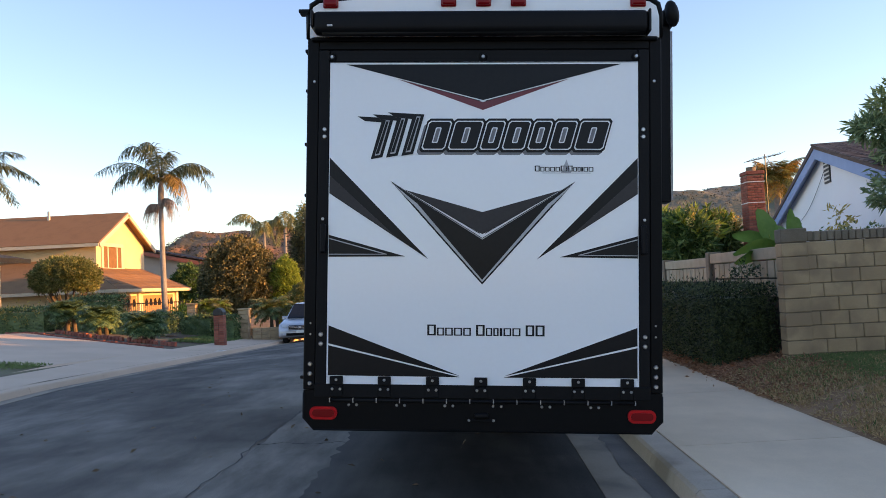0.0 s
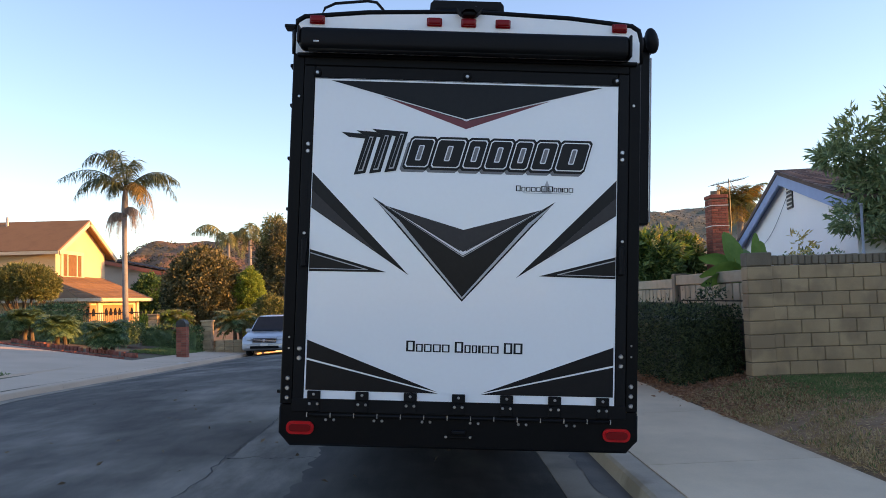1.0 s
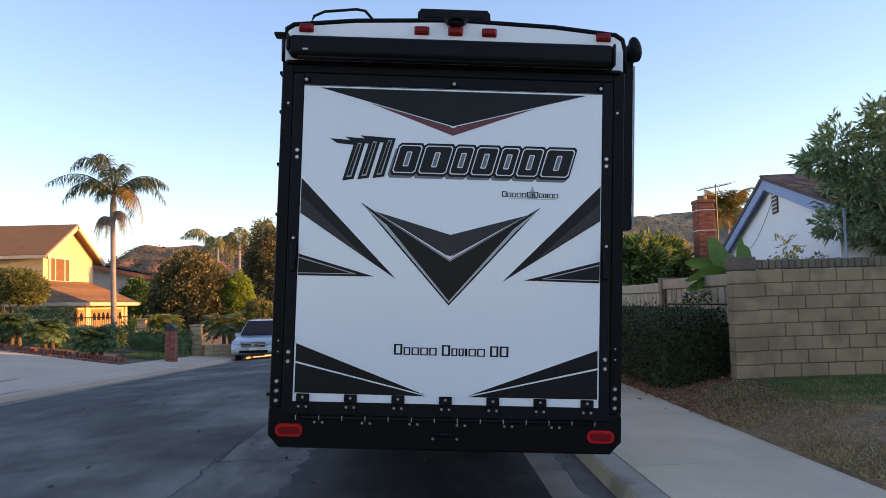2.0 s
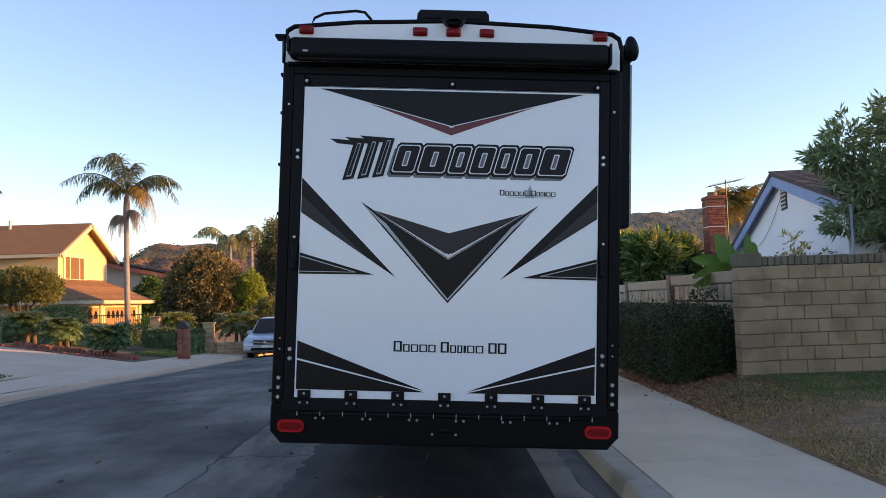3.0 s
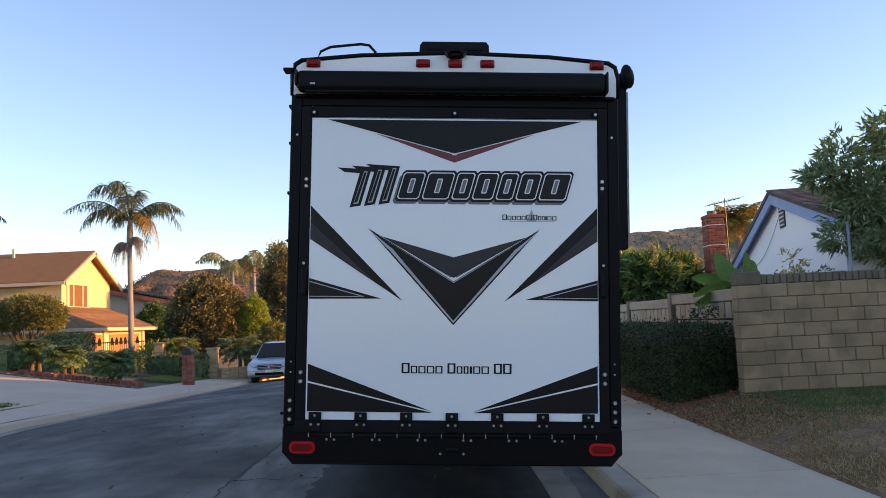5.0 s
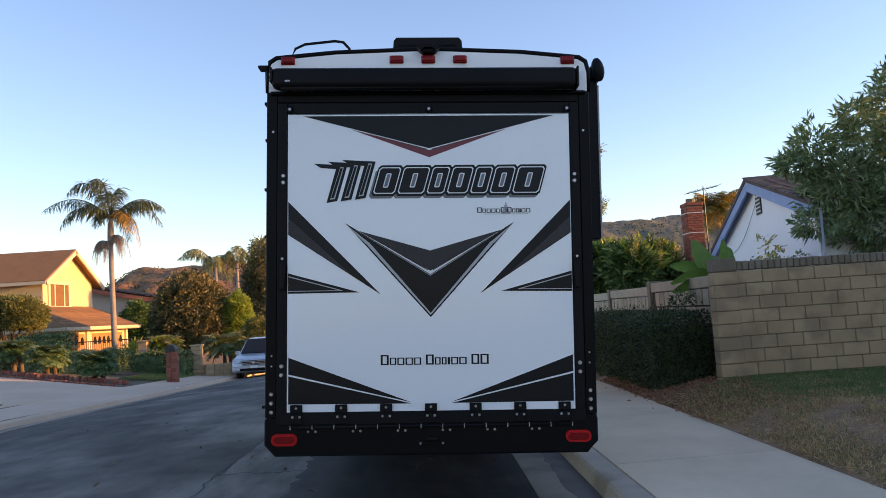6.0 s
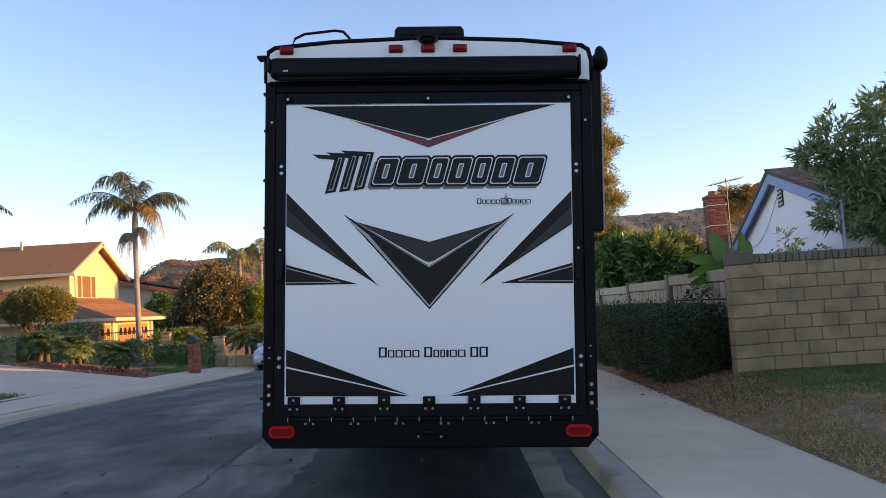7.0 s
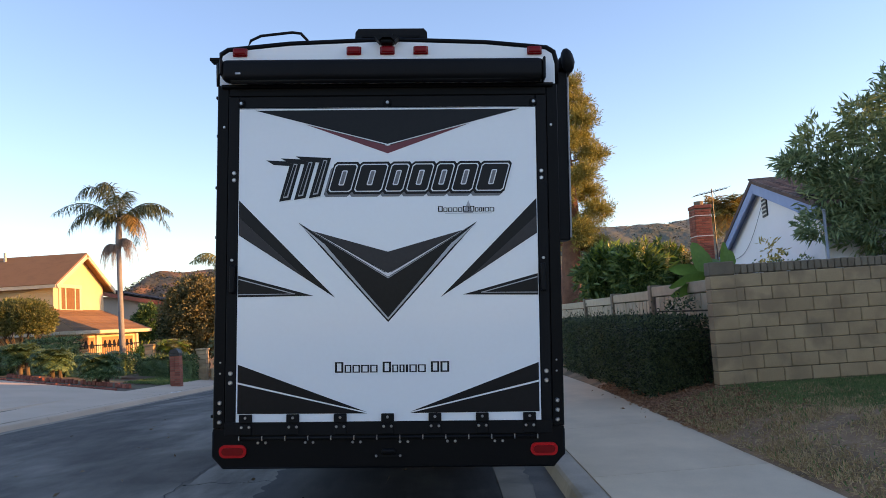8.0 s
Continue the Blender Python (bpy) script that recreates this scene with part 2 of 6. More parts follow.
CHROME = pbr("chrome", (0.6, 0.6, 0.62), (0.7, 0.7, 0.72), 0.12, 5, 40, 0.0, metal=1.0)
LAMP_GLASS = pbr("lamp_glass", (0.45, 0.47, 0.5), (0.55, 0.57, 0.6), 0.2, 5, 40, 0.0, coat=0.2)


# ---- mesh helpers ----
def mesh_of(name, bm, material, smooth=False):
    me = bpy.data.meshes.new(name)
    bmesh.ops.recalc_face_normals(bm, faces=bm.faces)
    bm.to_mesh(me)
    bm.free()
    me.materials.append(material)
    if smooth:
        for f in me.polygons:
            f.use_smooth = True
    return me


def part(name, bm, material, parent, label="", smooth=False):
    """One mesh object under a thing or a part."""
    ob = new(name, mesh_of(name, bm, material, smooth))
    ob.parent = parent
    if label:
        ob["label"] = label
    return ob


def thing(name, label, category, m=None, group="", kind=""):
    ob = new(name)
    ob.empty_display_size = 0.2
    if m is not None:
        ob.matrix_basis = m
    return tagged(ob, label, category, group, kind)


def single(name, bm, material, label, category="", kind="", group="", smooth=False):
    ob = new(name, mesh_of(name, bm, material, smooth))
    return tagged(ob, label, category, group, kind)


def box(bm, x0, x1, y0, y1, z0, z1, bevel=0.0, seg=1):
    g = bmesh.ops.create_cube(bm, size=1.0, matrix=Matrix.LocRotScale(((x0 + x1) / 2, (y0 + y1) / 2, (z0 + z1) / 2), None, (abs(x1 - x0), abs(y1 - y0), abs(z1 - z0))))
    if bevel:
        edges = list({e for v in g["verts"] for e in v.link_edges})
        bmesh.ops.bevel(bm, geom=edges, offset=bevel, segments=seg, affect="EDGES", profile=0.5)
    return bm


def boxed(*a, **k):
    return box(bmesh.new(), *a, **k)


def prism(bm, outline, y0, y1):
    """An outline in x and z, drawn out from y0 to y1."""
    a = [bm.verts.new((x, y0, z)) for x, z in outline]
    b = [bm.verts.new((x, y1, z)) for x, z in outline]
    bm.faces.new(a)
    bm.faces.new(b[::-1])
    n = len(a)
    for i in range(n):
        bm.faces.new((a[i], b[i], b[(i + 1) % n], a[(i + 1) % n]))
    return bm


def slab(bm, corners, thick):
    """A flat four-cornered plate, thickened downwards along its normal."""
    c = [Vector(p) for p in corners]
    nrm = (c[1] - c[0]).cross(c[2] - c[0]).normalized()
    if nrm.z < 0:
        nrm = -nrm
    a = [bm.verts.new(p) for p in c]
    b = [bm.verts.new(p - nrm * thick) for p in c]
    n = len(a)
    bm.faces.new(a)
    bm.faces.new(b[::-1])
    for i in range(n):
        bm.faces.new((a[i], b[i], b[(i + 1) % n], a[(i + 1) % n]))
    return bm


def tube(bm, pts, radii, sides=8, cap=True):
    pts = [Vector(p) for p in pts]
    if not isinstance(radii, (list, tuple)):
        radii = [radii] * len(pts)
    rings = []
    for i, p in enumerate(pts):
        d = (pts[min(i + 1, len(pts) - 1)] - pts[max(i - 1, 0)]).normalized()
        ref = Vector((0, 0, 1)) if abs(d.z) < 0.9 else Vector((1, 0, 0))
        u = d.cross(ref).normalized()
        v = d.cross(u).normalized()
        rings.append([bm.verts.new(p + radii[i] * (u * math.cos(2 * math.pi * k / sides) + v * math.sin(2 * math.pi * k / sides))) for k in range(sides)])
    for a, b in zip(rings, rings[1:]):
        for k in range(sides):
            bm.faces.new((a[k], a[(k + 1) % sides], b[(k + 1) % sides], b[k]))
    if cap:
        bm.faces.new(rings[0][::-1])
        bm.faces.new(rings[-1])
    return bm


def leaves_mesh(name, pts, dirs, length, width, material, rng, fold=0.25):
    """Many small folded leaves: one mesh of pointed four-cornered blades."""
    n = len(pts)
    dirs = dirs / (np.linalg.norm(dirs, axis=1, keepdims=True) + 1e-9)
    side = np.cross(dirs, rng.normal(size=(n, 3)))
    side /= np.linalg.norm(side, axis=1, keepdims=True) + 1e-9
    up = np.cross(side, dirs)
    ln = length * rng.uniform(0.65, 1.25, (n, 1))
    wd = width * rng.uniform(0.7, 1.2, (n, 1))
    v = np.empty((n, 4, 3))
    v[:, 0] = pts
    v[:, 1] = pts + dirs * ln * 0.45 + side * wd * 0.5 + up * wd * fold
    v[:, 2] = pts + dirs * ln
    v[:, 3] = pts + dirs * ln * 0.45 - side * wd * 0.5 + up * wd * fold
    me = bpy.data.meshes.new(name)
    idx = np.arange(n * 4).reshape(n, 4)
    f = np.concatenate([idx[:, [0, 1, 2]], idx[:, [0, 2, 3]]])
    me.from_pydata(v.reshape(-1, 3).tolist(), [], f.tolist())
    me.materials.append(material)
    return me


def clumps(rng, centre, radii, count, spread, per, shell=0.55, lumpy=0.25, low=-1.0):
    """Points in clumps within an uneven ellipsoid, and the way that each faces outwards."""
    d = rng.normal(size=(count, 3))
    d /= np.linalg.norm(d, axis=1, keepdims=True)
    d = d[d[:, 2] > low]
    r = rng.uniform(shell, 1.0, (len(d), 1)) * (1 + lumpy * rng.normal(size=(len(d), 1)) * 0.6)
    c = np.array(centre) + d * r * np.array(radii)
    p = np.repeat(c, per, axis=0) + rng.normal(size=(len(c) * per, 3)) * spread
    out = np.repeat(d, per, axis=0) + rng.normal(size=(len(c) * per, 3)) * 0.7
    return p, out


def part_mesh(name, me, parent, label=""):
    ob = new(name, me)
    ob.parent = parent
    if label:
        ob["label"] = label
    return ob


# ---- ground shapes ----
def fall(y):
    """The street lies level by the trailer and sinks further on."""
    return max(-1.64, -0.03 * max(0.0, y - 9.5))


KERB_L, KERB_R = -8.4, 1.5


def road_z(x, y):
    return fall(y) + 0.08 - 0.0075 * (x + 3.45) ** 2


def yard_z(x, y):
    """The rise of the front yards on the far side of the street."""
    return fall(y) + 0.03 + min(1.0, max(0.0, (-8.9 - x) / 9.0)) * (0.72 + max(0.0, 0.01 * (y - 12.5)))


def lawn_z(x, y):
    return 0.075 + min(0.24, max(0.0, x - 3.3) * 0.2) + fall(y) * 0.6


def sheet(name, x0, x1, y0, y1, nx, ny, z, material, label, drop=0.0, kind="structure", left=None, right=None):
    bm = bmesh.new()
    grid = []
    for j in range(ny + 1):
        y = y0 + (y1 - y0) * j / ny
        a, b = (left(y) if left else x0), (right(y) if right else x1)
        grid.append([bm.verts.new((a + (b - a) * i / nx, y, z(a + (b - a) * i / nx, y))) for i in range(nx + 1)])
    for j in range(ny):
        for i in range(nx):
            bm.faces.new((grid[j][i], grid[j][i + 1], grid[j + 1][i + 1], grid[j + 1][i]))
    if drop:
        ret = bmesh.ops.extrude_face_region(bm, geom=list(bm.faces))
        for v in [g for g in ret["geom"] if isinstance(g, bmesh.types.BMVert)]:
            v.co.z -= drop
    ob = single(name, bm, material, label, kind=kind)
    return ob


def bend(y):
    """The street turns to the right further on."""
    return 0.33 * max(0.0, y - 33.0)


sheet("ground", -900, 900, -300, 1500, 36, 36, lambda x, y: -0.9 if y < 60 else -2.4, EARTH, "bare dry earth reaching to the hills")
sheet("road", KERB_L, KERB_R, -30, 75, 14, 105, lambda x, y: road_z(x - bend(y), y), ASPHALT, "dark worn asphalt street, cambered", 0.3,
      left=lambda y: KERB_L + bend(y), right=lambda y: KERB_R + bend(y))
def ragged(x, y, seed, wide=0.035):
    """A worn, uneven edge along the street."""
    return x + wide * noise.noise((0.0, y * 1.1, seed)) + 0.5 * wide * noise.noise((0.0, y * 5.3, seed + 3)) + 0.3 * wide * noise.noise((0.0, y * 17.0, seed + 7))


sheet("asphalt_patch", -2.26, -1.42, -12, 14, 6, 260, lambda x, y: road_z(x, y) + 0.004, ASPHALT_OLD, "lighter worn strip along the asphalt", left=lambda y: ragged(-2.26, y, 1.0), right=lambda y: ragged(-1.42, y, 5.0, 0.16))
# Dark lane; its colour also carries the shade below the trailer.
sheet("shaded_tar_patch", -1.42, 0.86, -12, 14, 8, 260, lambda x, y: road_z(x, y) + 0.005, ASPHALT_DARK, "dark asphalt lane, the trailer's shade deepened in its colour", left=lambda y: ragged(-1.42, y, 5.0, 0.16))
sheet("asphalt_seam", -2.3, -2.27, -12, 14, 1, 300, lambda x, y: road_z(x, y) + 0.007, RUBBER, "dark open seam along the asphalt patch", left=lambda y: ragged(-2.29, y, 9.0, 0.09) - 0.008 - 0.008 * noise.noise((y * 2.0, 0, 2)), right=lambda y: ragged(-2.29, y, 9.0, 0.09) + 0.004)
bm = bmesh.new()
pts = [(-2.29 + 0.02 * i, 2.25 + 0.10 * noise.noise((i * 0.11, 0.0, 4.0)) + 0.03 * noise.noise((i * 0.6, 0.0, 8.0))) for i in range(46)]
tube(bm, [(x, y, road_z(x, y) + 0.002) for x, y in pts], [0.004 + 0.004 * abs(noise.noise((i * 0.3, 1.0, 0.0))) for i in range(46)], 5)
single("asphalt_crack", bm, RUBBER, "thin dark crack across the asphalt strip", kind="structure")
sheet("gutter_stain", 1.16, 1.43, -12, 21, 3, 200, lambda x, y: road_z(x, y) + 0.010, GUTTER_STAIN, "dark water stain along the foot of the kerb", left=lambda y: ragged(1.19, y, 13.0, 0.10))
sheet("gutter", 0.87, 1.42, -30, 21, 3, 51, lambda x, y: road_z(x, y) + 0.006, GUTTER, "stained concrete gutter pan", 0.1)
sheet("gutter_far_side", -8.4, -7.95, -30, 40, 3, 70, lambda x, y: road_z(x - bend(y), y) + 0.006, GUTTER, "concrete gutter pan across the street", 0.1, left=lambda y: KERB_L + bend(y), right=lambda y: KERB_L + 0.45 + bend(y))


def kerb(name, x0, x1, z_top, y0, y1, label, turn, count, stone):
    """A kerb of separate lengths with a sloped, rounded face."""
    k = thing(name, label, "kerb", kind="structure")
    step = (y1 - y0) / count
    for i in range(count):
        a, b = y0 + i * step + 0.006, y0 + (i + 1) * step - 0.006
        bm = bmesh.new()
        face = 0.07 if x1 > x0 else -0.07
        prof = [(x0, -0.35), (x0, -0.16), (x0 + face * 0.6, -0.03), (x0 + face, -0.006), (x0 + face * 1.5, 0.0), (x1, 0.0), (x1, -0.35)]
        ra = [bm.verts.new((x + turn(a), a, z_top(a) + z)) for x, z in prof]
        rb = [bm.verts.new((x + turn(b), b, z_top(b) + z)) for x, z in prof]
        bm.faces.new(ra)
        bm.faces.new(rb[::-1])
        for j in range(len(prof)):
            bm.faces.new((ra[j], rb[j], rb[(j + 1) % len(prof)], ra[(j + 1) % len(prof)]))
        part("kerb_stone", bm, stone, k)


kerb("kerb", 1.42, 1.69, lambda y: 0.05 + fall(y), -24, 21, "pale concrete kerb beside the parked trailer", lambda y: 0.0, 15, KERB)
kerb("kerb_far_side", -8.38, -8.7, lambda y: fall(y) + 0.036, -24, 42, "pale concrete kerb across the street", bend, 22, DRIVE)

pavement = thing("pavement", "pale grey concrete pavement in jointed slabs", "pavement", kind="structure")
for i in range(16):
    a, b = -26.0 + i * 3.05, -26.0 + (i + 1) * 3.05 - 0.012
    bm = bmesh.new()
    v = [bm.verts.new((x, y, lawn_z(x, y) - 0.02 + (x - 1.7) * 0.012)) for x, y in ((1.70, a), (3.32, a), (3.32, b), (1.70, b))]
    bm.faces.new(v)
    r = bmesh.ops.extrude_face_region(bm, geom=list(bm.faces))
    for q in [g for g in r["geom"] if isinstance(g, bmesh.types.BMVert)]:
        q.co.z -= 0.12
    part("slab", bm, CONCRETE, pavement)
sheet("pavement_bed", 1.69, 3.3, -26, 22, 2, 20, lambda x, y: fall(y) - 0.03, SOIL, "earth showing in the pavement joints")

rng = np.random.default_rng(5)
sheet("lawn", 3.3, 40, -26, 60, 60, 120, lambda x, y: lawn_z(x, y) + 0.025 * noise.noise((x * 1.3, y * 1.3, 0.0)) - (0.02 if x < 3.35 else 0), LAWN, "patchy half-dry lawn with bare earth", left=lambda y: 3.28 + 0.05 * noise.noise((0.0, y * 1.9, 3.0)))
sheet("front_yard", -60, -8.7, -30, 75, 70, 105, lambda x, y: yard_z(x, y) - 0.03, SOIL, "bare planting beds of the yards across the street", right=lambda y: -8.68 + bend(y))


def drive_back(x):
    return 21.0 + max(0.0, -10.3 - x) * 0.62


bm = bmesh.new()
cols = []
for i in range(29):
    x = -8.69 - i * 0.6
    y0, y1 = (13.7 + 0.25 * math.sin(x * 1.3) if x < -10.4 else -20.0), drive_back(x)
    cols.append([bm.verts.new((x, y0 + (y1 - y0) * j / 30, yard_z(x, y0 + (y1 - y0) * j / 30) + 0.01)) for j in range(31)])
for a, b in zip(cols, cols[1:]):
    for j in range(30):
        bm.faces.new((a[j], a[j + 1], b[j + 1], b[j]))
single("driveway", bm, DRIVE, "broad pale concrete driveway", kind="structure")
sheet("pavement_far_side", -10.4, -8.69, 21, 60, 3, 40, lambda x, y: yard_z(x - bend(y), y) + 0.012, DRIVE, "pale concrete pavement across the street", left=lambda y: -10.3 + bend(y), right=lambda y: -8.69 + bend(y))


def grass_tuft(name, n, place, z, mats, label, height, seed):
    g = np.random.default_rng(seed)
    for k, (m, share) in enumerate(mats):
        p = place(g, int(n * share))
        pts = np.array([(x, y, z(x, y)) for x, y in p])
        d = g.normal(size=(len(pts), 3)) * 0.55 + np.array((0, 0, 0.8))
        ob = new(name, leaves_mesh(name, pts, d, height, height * 0.22, m, g))
        tagged(ob, label[k], "grass", kind="stuff")


def green_share(x, y):
    """How far the lawn is still green: towards the wall, away from the pavement."""
    return 1.1 * (x - 4.95) + 0.55 * (y - 3.6) + 1.1 * noise.noise((x * 0.8, y * 0.8, 2.0)) + 0.5 * noise.noise((x * 3.1, y * 3.1, 5.0))


def green_lawn(g, n):
    x, y = 3.6 + g.uniform(0, 7.0, n), g.uniform(-1.0, 5.8, n)
    keep = np.array([green_share(a, b) > g.normal() * 0.45 for a, b in zip(x, y)])
    return np.stack([x, y], 1)[keep]


def near_lawn(g, n):
    x, y = 3.36 + g.beta(1.0, 2.4, n) * 7, g.uniform(-3.5, 5.4, n)
    keep = np.array([noise.noise((a * 1.6, b * 1.6, 7.0)) + 0.5 * noise.noise((a * 5, b * 5, 1.0)) - 0.10 * (b - 1.5) > -0.12 + g.normal() * 0.25 for a, b in zip(x, y)])
    return np.stack([x, y], 1)[keep]


grass_tuft("grass", 90000, near_lawn, lambda x, y: lawn_z(x, y) + 0.01, [(GRASS_DRY, 0.6), (GRASS_GREEN, 0.10)], ["dry straw-coloured grass blades", "short green grass blades"], 0.055, 11)
grass_tuft("grass", 190000, green_lawn, lambda x, y: lawn_z(x, y) + 0.01, [(GRASS_GREEN, 1.0)], ["short green grass by the wall"], 0.05, 14)
grass_tuft("grass", 5000, lambda g, n: np.stack([g.uniform(-12.0, -10.2, n), g.uniform(25.2, 29.2, n)], 1), yard_z, [(GRASS_GREEN, 1.0)], ["small green front lawn"], 0.12, 12)
grass_tuft("grass", 2500, lambda g, n: np.stack([g.uniform(-13.5, -10.5, n), g.uniform(12.3, 13.9, n)], 1), yard_z, [(GRASS_GREEN, 1.0)], ["small green verge by the driveway"], 0.08, 13)

# ---- the trailer ----
RV = thing("travel_trailer", "tall black and white toy-hauler trailer parked by the kerb", "trailer", pose(0, 0, 1.21, 0, 3.1, 0))
ROOF = [(-1.29, 2.34), (-1.27, 2.42), (-1.22, 2.452), (-0.75, 2.497), (0.0, 2.525), (0.75, 2.497), (1.22, 2.452), (1.27, 2.42), (1.29, 2.34)]
part("body", prism(bmesh.new(), [(-1.28, -0.55), (1.28, -0.55)] + [(x * 0.995, z - 0.012) for x, z in ROOF[::-1]], 0.0, 11.6), GEL_WHITE, RV, "white glossy fibreglass body")
part("roof", prism(bmesh.new(), [(x * 0.97, z - 0.004) for x, z in ROOF] + [(1.2, 2.4), (-1.2, 2.4)], 0.1, 11.5), ROOF_MEMBRANE, RV)
cap = part("rear_cap", prism(bmesh.new(), [(-1.275, 2.17), (1.275, 2.17)] + [(x * 0.988, z - 0.02) for x, z in ROOF[::-1]], -0.03, 0.0), GEL_WHITE, RV, "white fibreglass rear cap")
edge = bmesh.new()
tube(edge, [(-1.285, -0.012, 2.17)] + [(x, -0.012, z) for x, z in ROOF] + [(1.285, -0.012, 2.17)], 0.02, 6)
part("edge_trim", edge, BLACK_TRIM, RV, "black rubber edge trim", True)


def frame_piece(name, x0, x1, z0, z1, y0, bev=0.006, material=BLACK_TRIM):
    return part(name, boxed(x0, x1, y0, 0.0, z0, z1, bevel=bev), material, RV)


frame_piece("rear_post", -1.292, -1.205, -0.40, 2.17, -0.020)
frame_piece("rear_post", 1.205, 1.292, -0.40, 2.17, -0.020)
frame_piece("rear_header", -1.205, 1.205, 2.085, 2.17, -0.024)
frame_piece("header_gutter", -1.26, 1.26, 2.145, 2.172, -0.055, 0.008)
frame_piece("door_frame", -1.203, -1.124, -0.40, 2.083, -0.030, material=BLACK_SATIN)
frame_piece("door_frame", 1.124, 1.203, -0.40, 2.083, -0.030, material=BLACK_SATIN)
frame_piece("door_frame", -1.122, 1.122, 1.993, 2.083, -0.030, material=BLACK_SATIN)
part("bumper", prism(bmesh.new(), [(-1.286, -0.402), (-1.286, -0.60), (-1.21, -0.685), (1.21, -0.685), (1.286, -0.60), (1.286, -0.402)], -0.032, 0.25), BLACK_TRIM, RV, "black steel rear bumper panel with cut corners")
lip = bmesh.new()
tube(lip, [(-1.285, -0.03, -0.42), (-1.285, -0.03, -0.60), (-1.21, -0.03, -0.683), (1.21, -0.03, -0.683), (1.285, -0.03, -0.60), (1.285, -0.03, -0.42)], 0.007, 6)
part("bumper_lip", lip, BLACK_SATIN, RV, smooth=True)
part("door_sill", boxed(-1.204, 1.204, -0.041, 0.0, -0.45, -0.354, bevel=0.003), BLACK_SATIN, RV, "black steel sill below the ramp door")
door = part("ramp_door", boxed(-1.121, 1.121, -0.036, 0.0, -0.362, 1.991, bevel=0.004), GEL_WHITE, RV, "white ramp door with black and red graphics")


def decal(outline, material, layer=1, name="graphic"):
    y = -0.036 - 0.0022 * layer
    return part(name, prism(bmesh.new(), outline, y, y + 0.002), material, door)


def both(outline, material, layer=1):
    decal(outline, material, layer)
    decal([(-x, z) for x, z in outline[::-1]], material, layer)


# top wedge with its red chevron
decal([(-1.118, 1.988), (1.118, 1.988), (1.118, 1.984), (-1.118, 1.984)], BLACK_DECAL)
decal([(-1.0, 1.972), (1.0, 1.972), (0.0, 1.708)], BLACK_DECAL)
both([(-0.62, 1.863), (0.0, 1.697), (0.0, 1.636)], RED_DECAL)
both([(-0.62, 1.866), (0.0, 1.708), (0.0, 1.694)], WHITE_DECAL, 2)
both([(-0.60, 1.859), (-0.02, 1.704), (-0.02, 1.699)], BLACK_DECAL, 3)
# centre arrow
decal([(-0.668, 1.115), (0.0, 0.368), (0.668, 1.115), (0.0, 0.705)], BLACK_DECAL)
decal([(-0.575, 1.055), (0.0, 0.892), (0.575, 1.055), (0.0, 0.732)], BROWN_DECAL)
both([(-0.655, 1.100), (-0.49, 0.965), (-0.475, 0.955), (0.0, 0.402), (0.0, 0.385), (-0.50, 0.945), (-0.51, 0.952)], SILVER_DECAL, 2)
both([(-0.655, 1.104), (0.0, 0.722), (0.0, 0.710)], WHITE_DECAL, 2)
both([(-0.60, 1.066), (0.0, 0.700), (0.0, 0.693)], SILVER_DECAL, 2)
both([(-0.60, 1.075), (-0.02, 0.742), (-0.02, 0.735)], BLACK_DECAL, 2)
# rays from both sides
both([(-1.115, 1.287), (-1.115, 1.025), (-0.39, 0.55)], BLACK_DECAL)
both([(-1.112, 1.155), (-1.112, 1.028), (-0.62, 0.705)], BROWN_DECAL, 2)
both([(-1.115, 0.722), (-1.115, 0.562), (-0.555, 0.568)], BLACK_DECAL)
both([(-1.112, 0.700), (-0.69, 0.585), (-0.70, 0.581), (-1.112, 0.692)], SILVER_DECAL, 2)
both([(-1.112, 0.584), (-1.112, 0.578), (-0.69, 0.581), (-0.69, 0.585)], SILVER_DECAL, 2)
both([(-1.115, 0.068), (-1.115, -0.062), (-0.16, -0.287)], BLACK_DECAL)
both([(-1.115, -0.076), (-1.115, -0.293), (-0.155, -0.297)], BLACK_DECAL)
both([(-1.1175, 0.10), (-1.1175, -0.31), (-1.109, -0.31), (-1.109, 0.10)], WHITE_DECAL, 2)


def slanted_block(x0, x1, z0, z1, cut=0.02):
    """A leaning block with cut corners."""
    b = [(x0 + cut, z0), (x1 - cut, z0), (x1, z0 + cut), (x1, z1 - cut), (x1 - cut, z1), (x0 + cut, z1), (x0, z1 - cut), (x0, z0 + cut)]
    return [(x + (z - 1.34) * 0.28, z) for x, z in b]


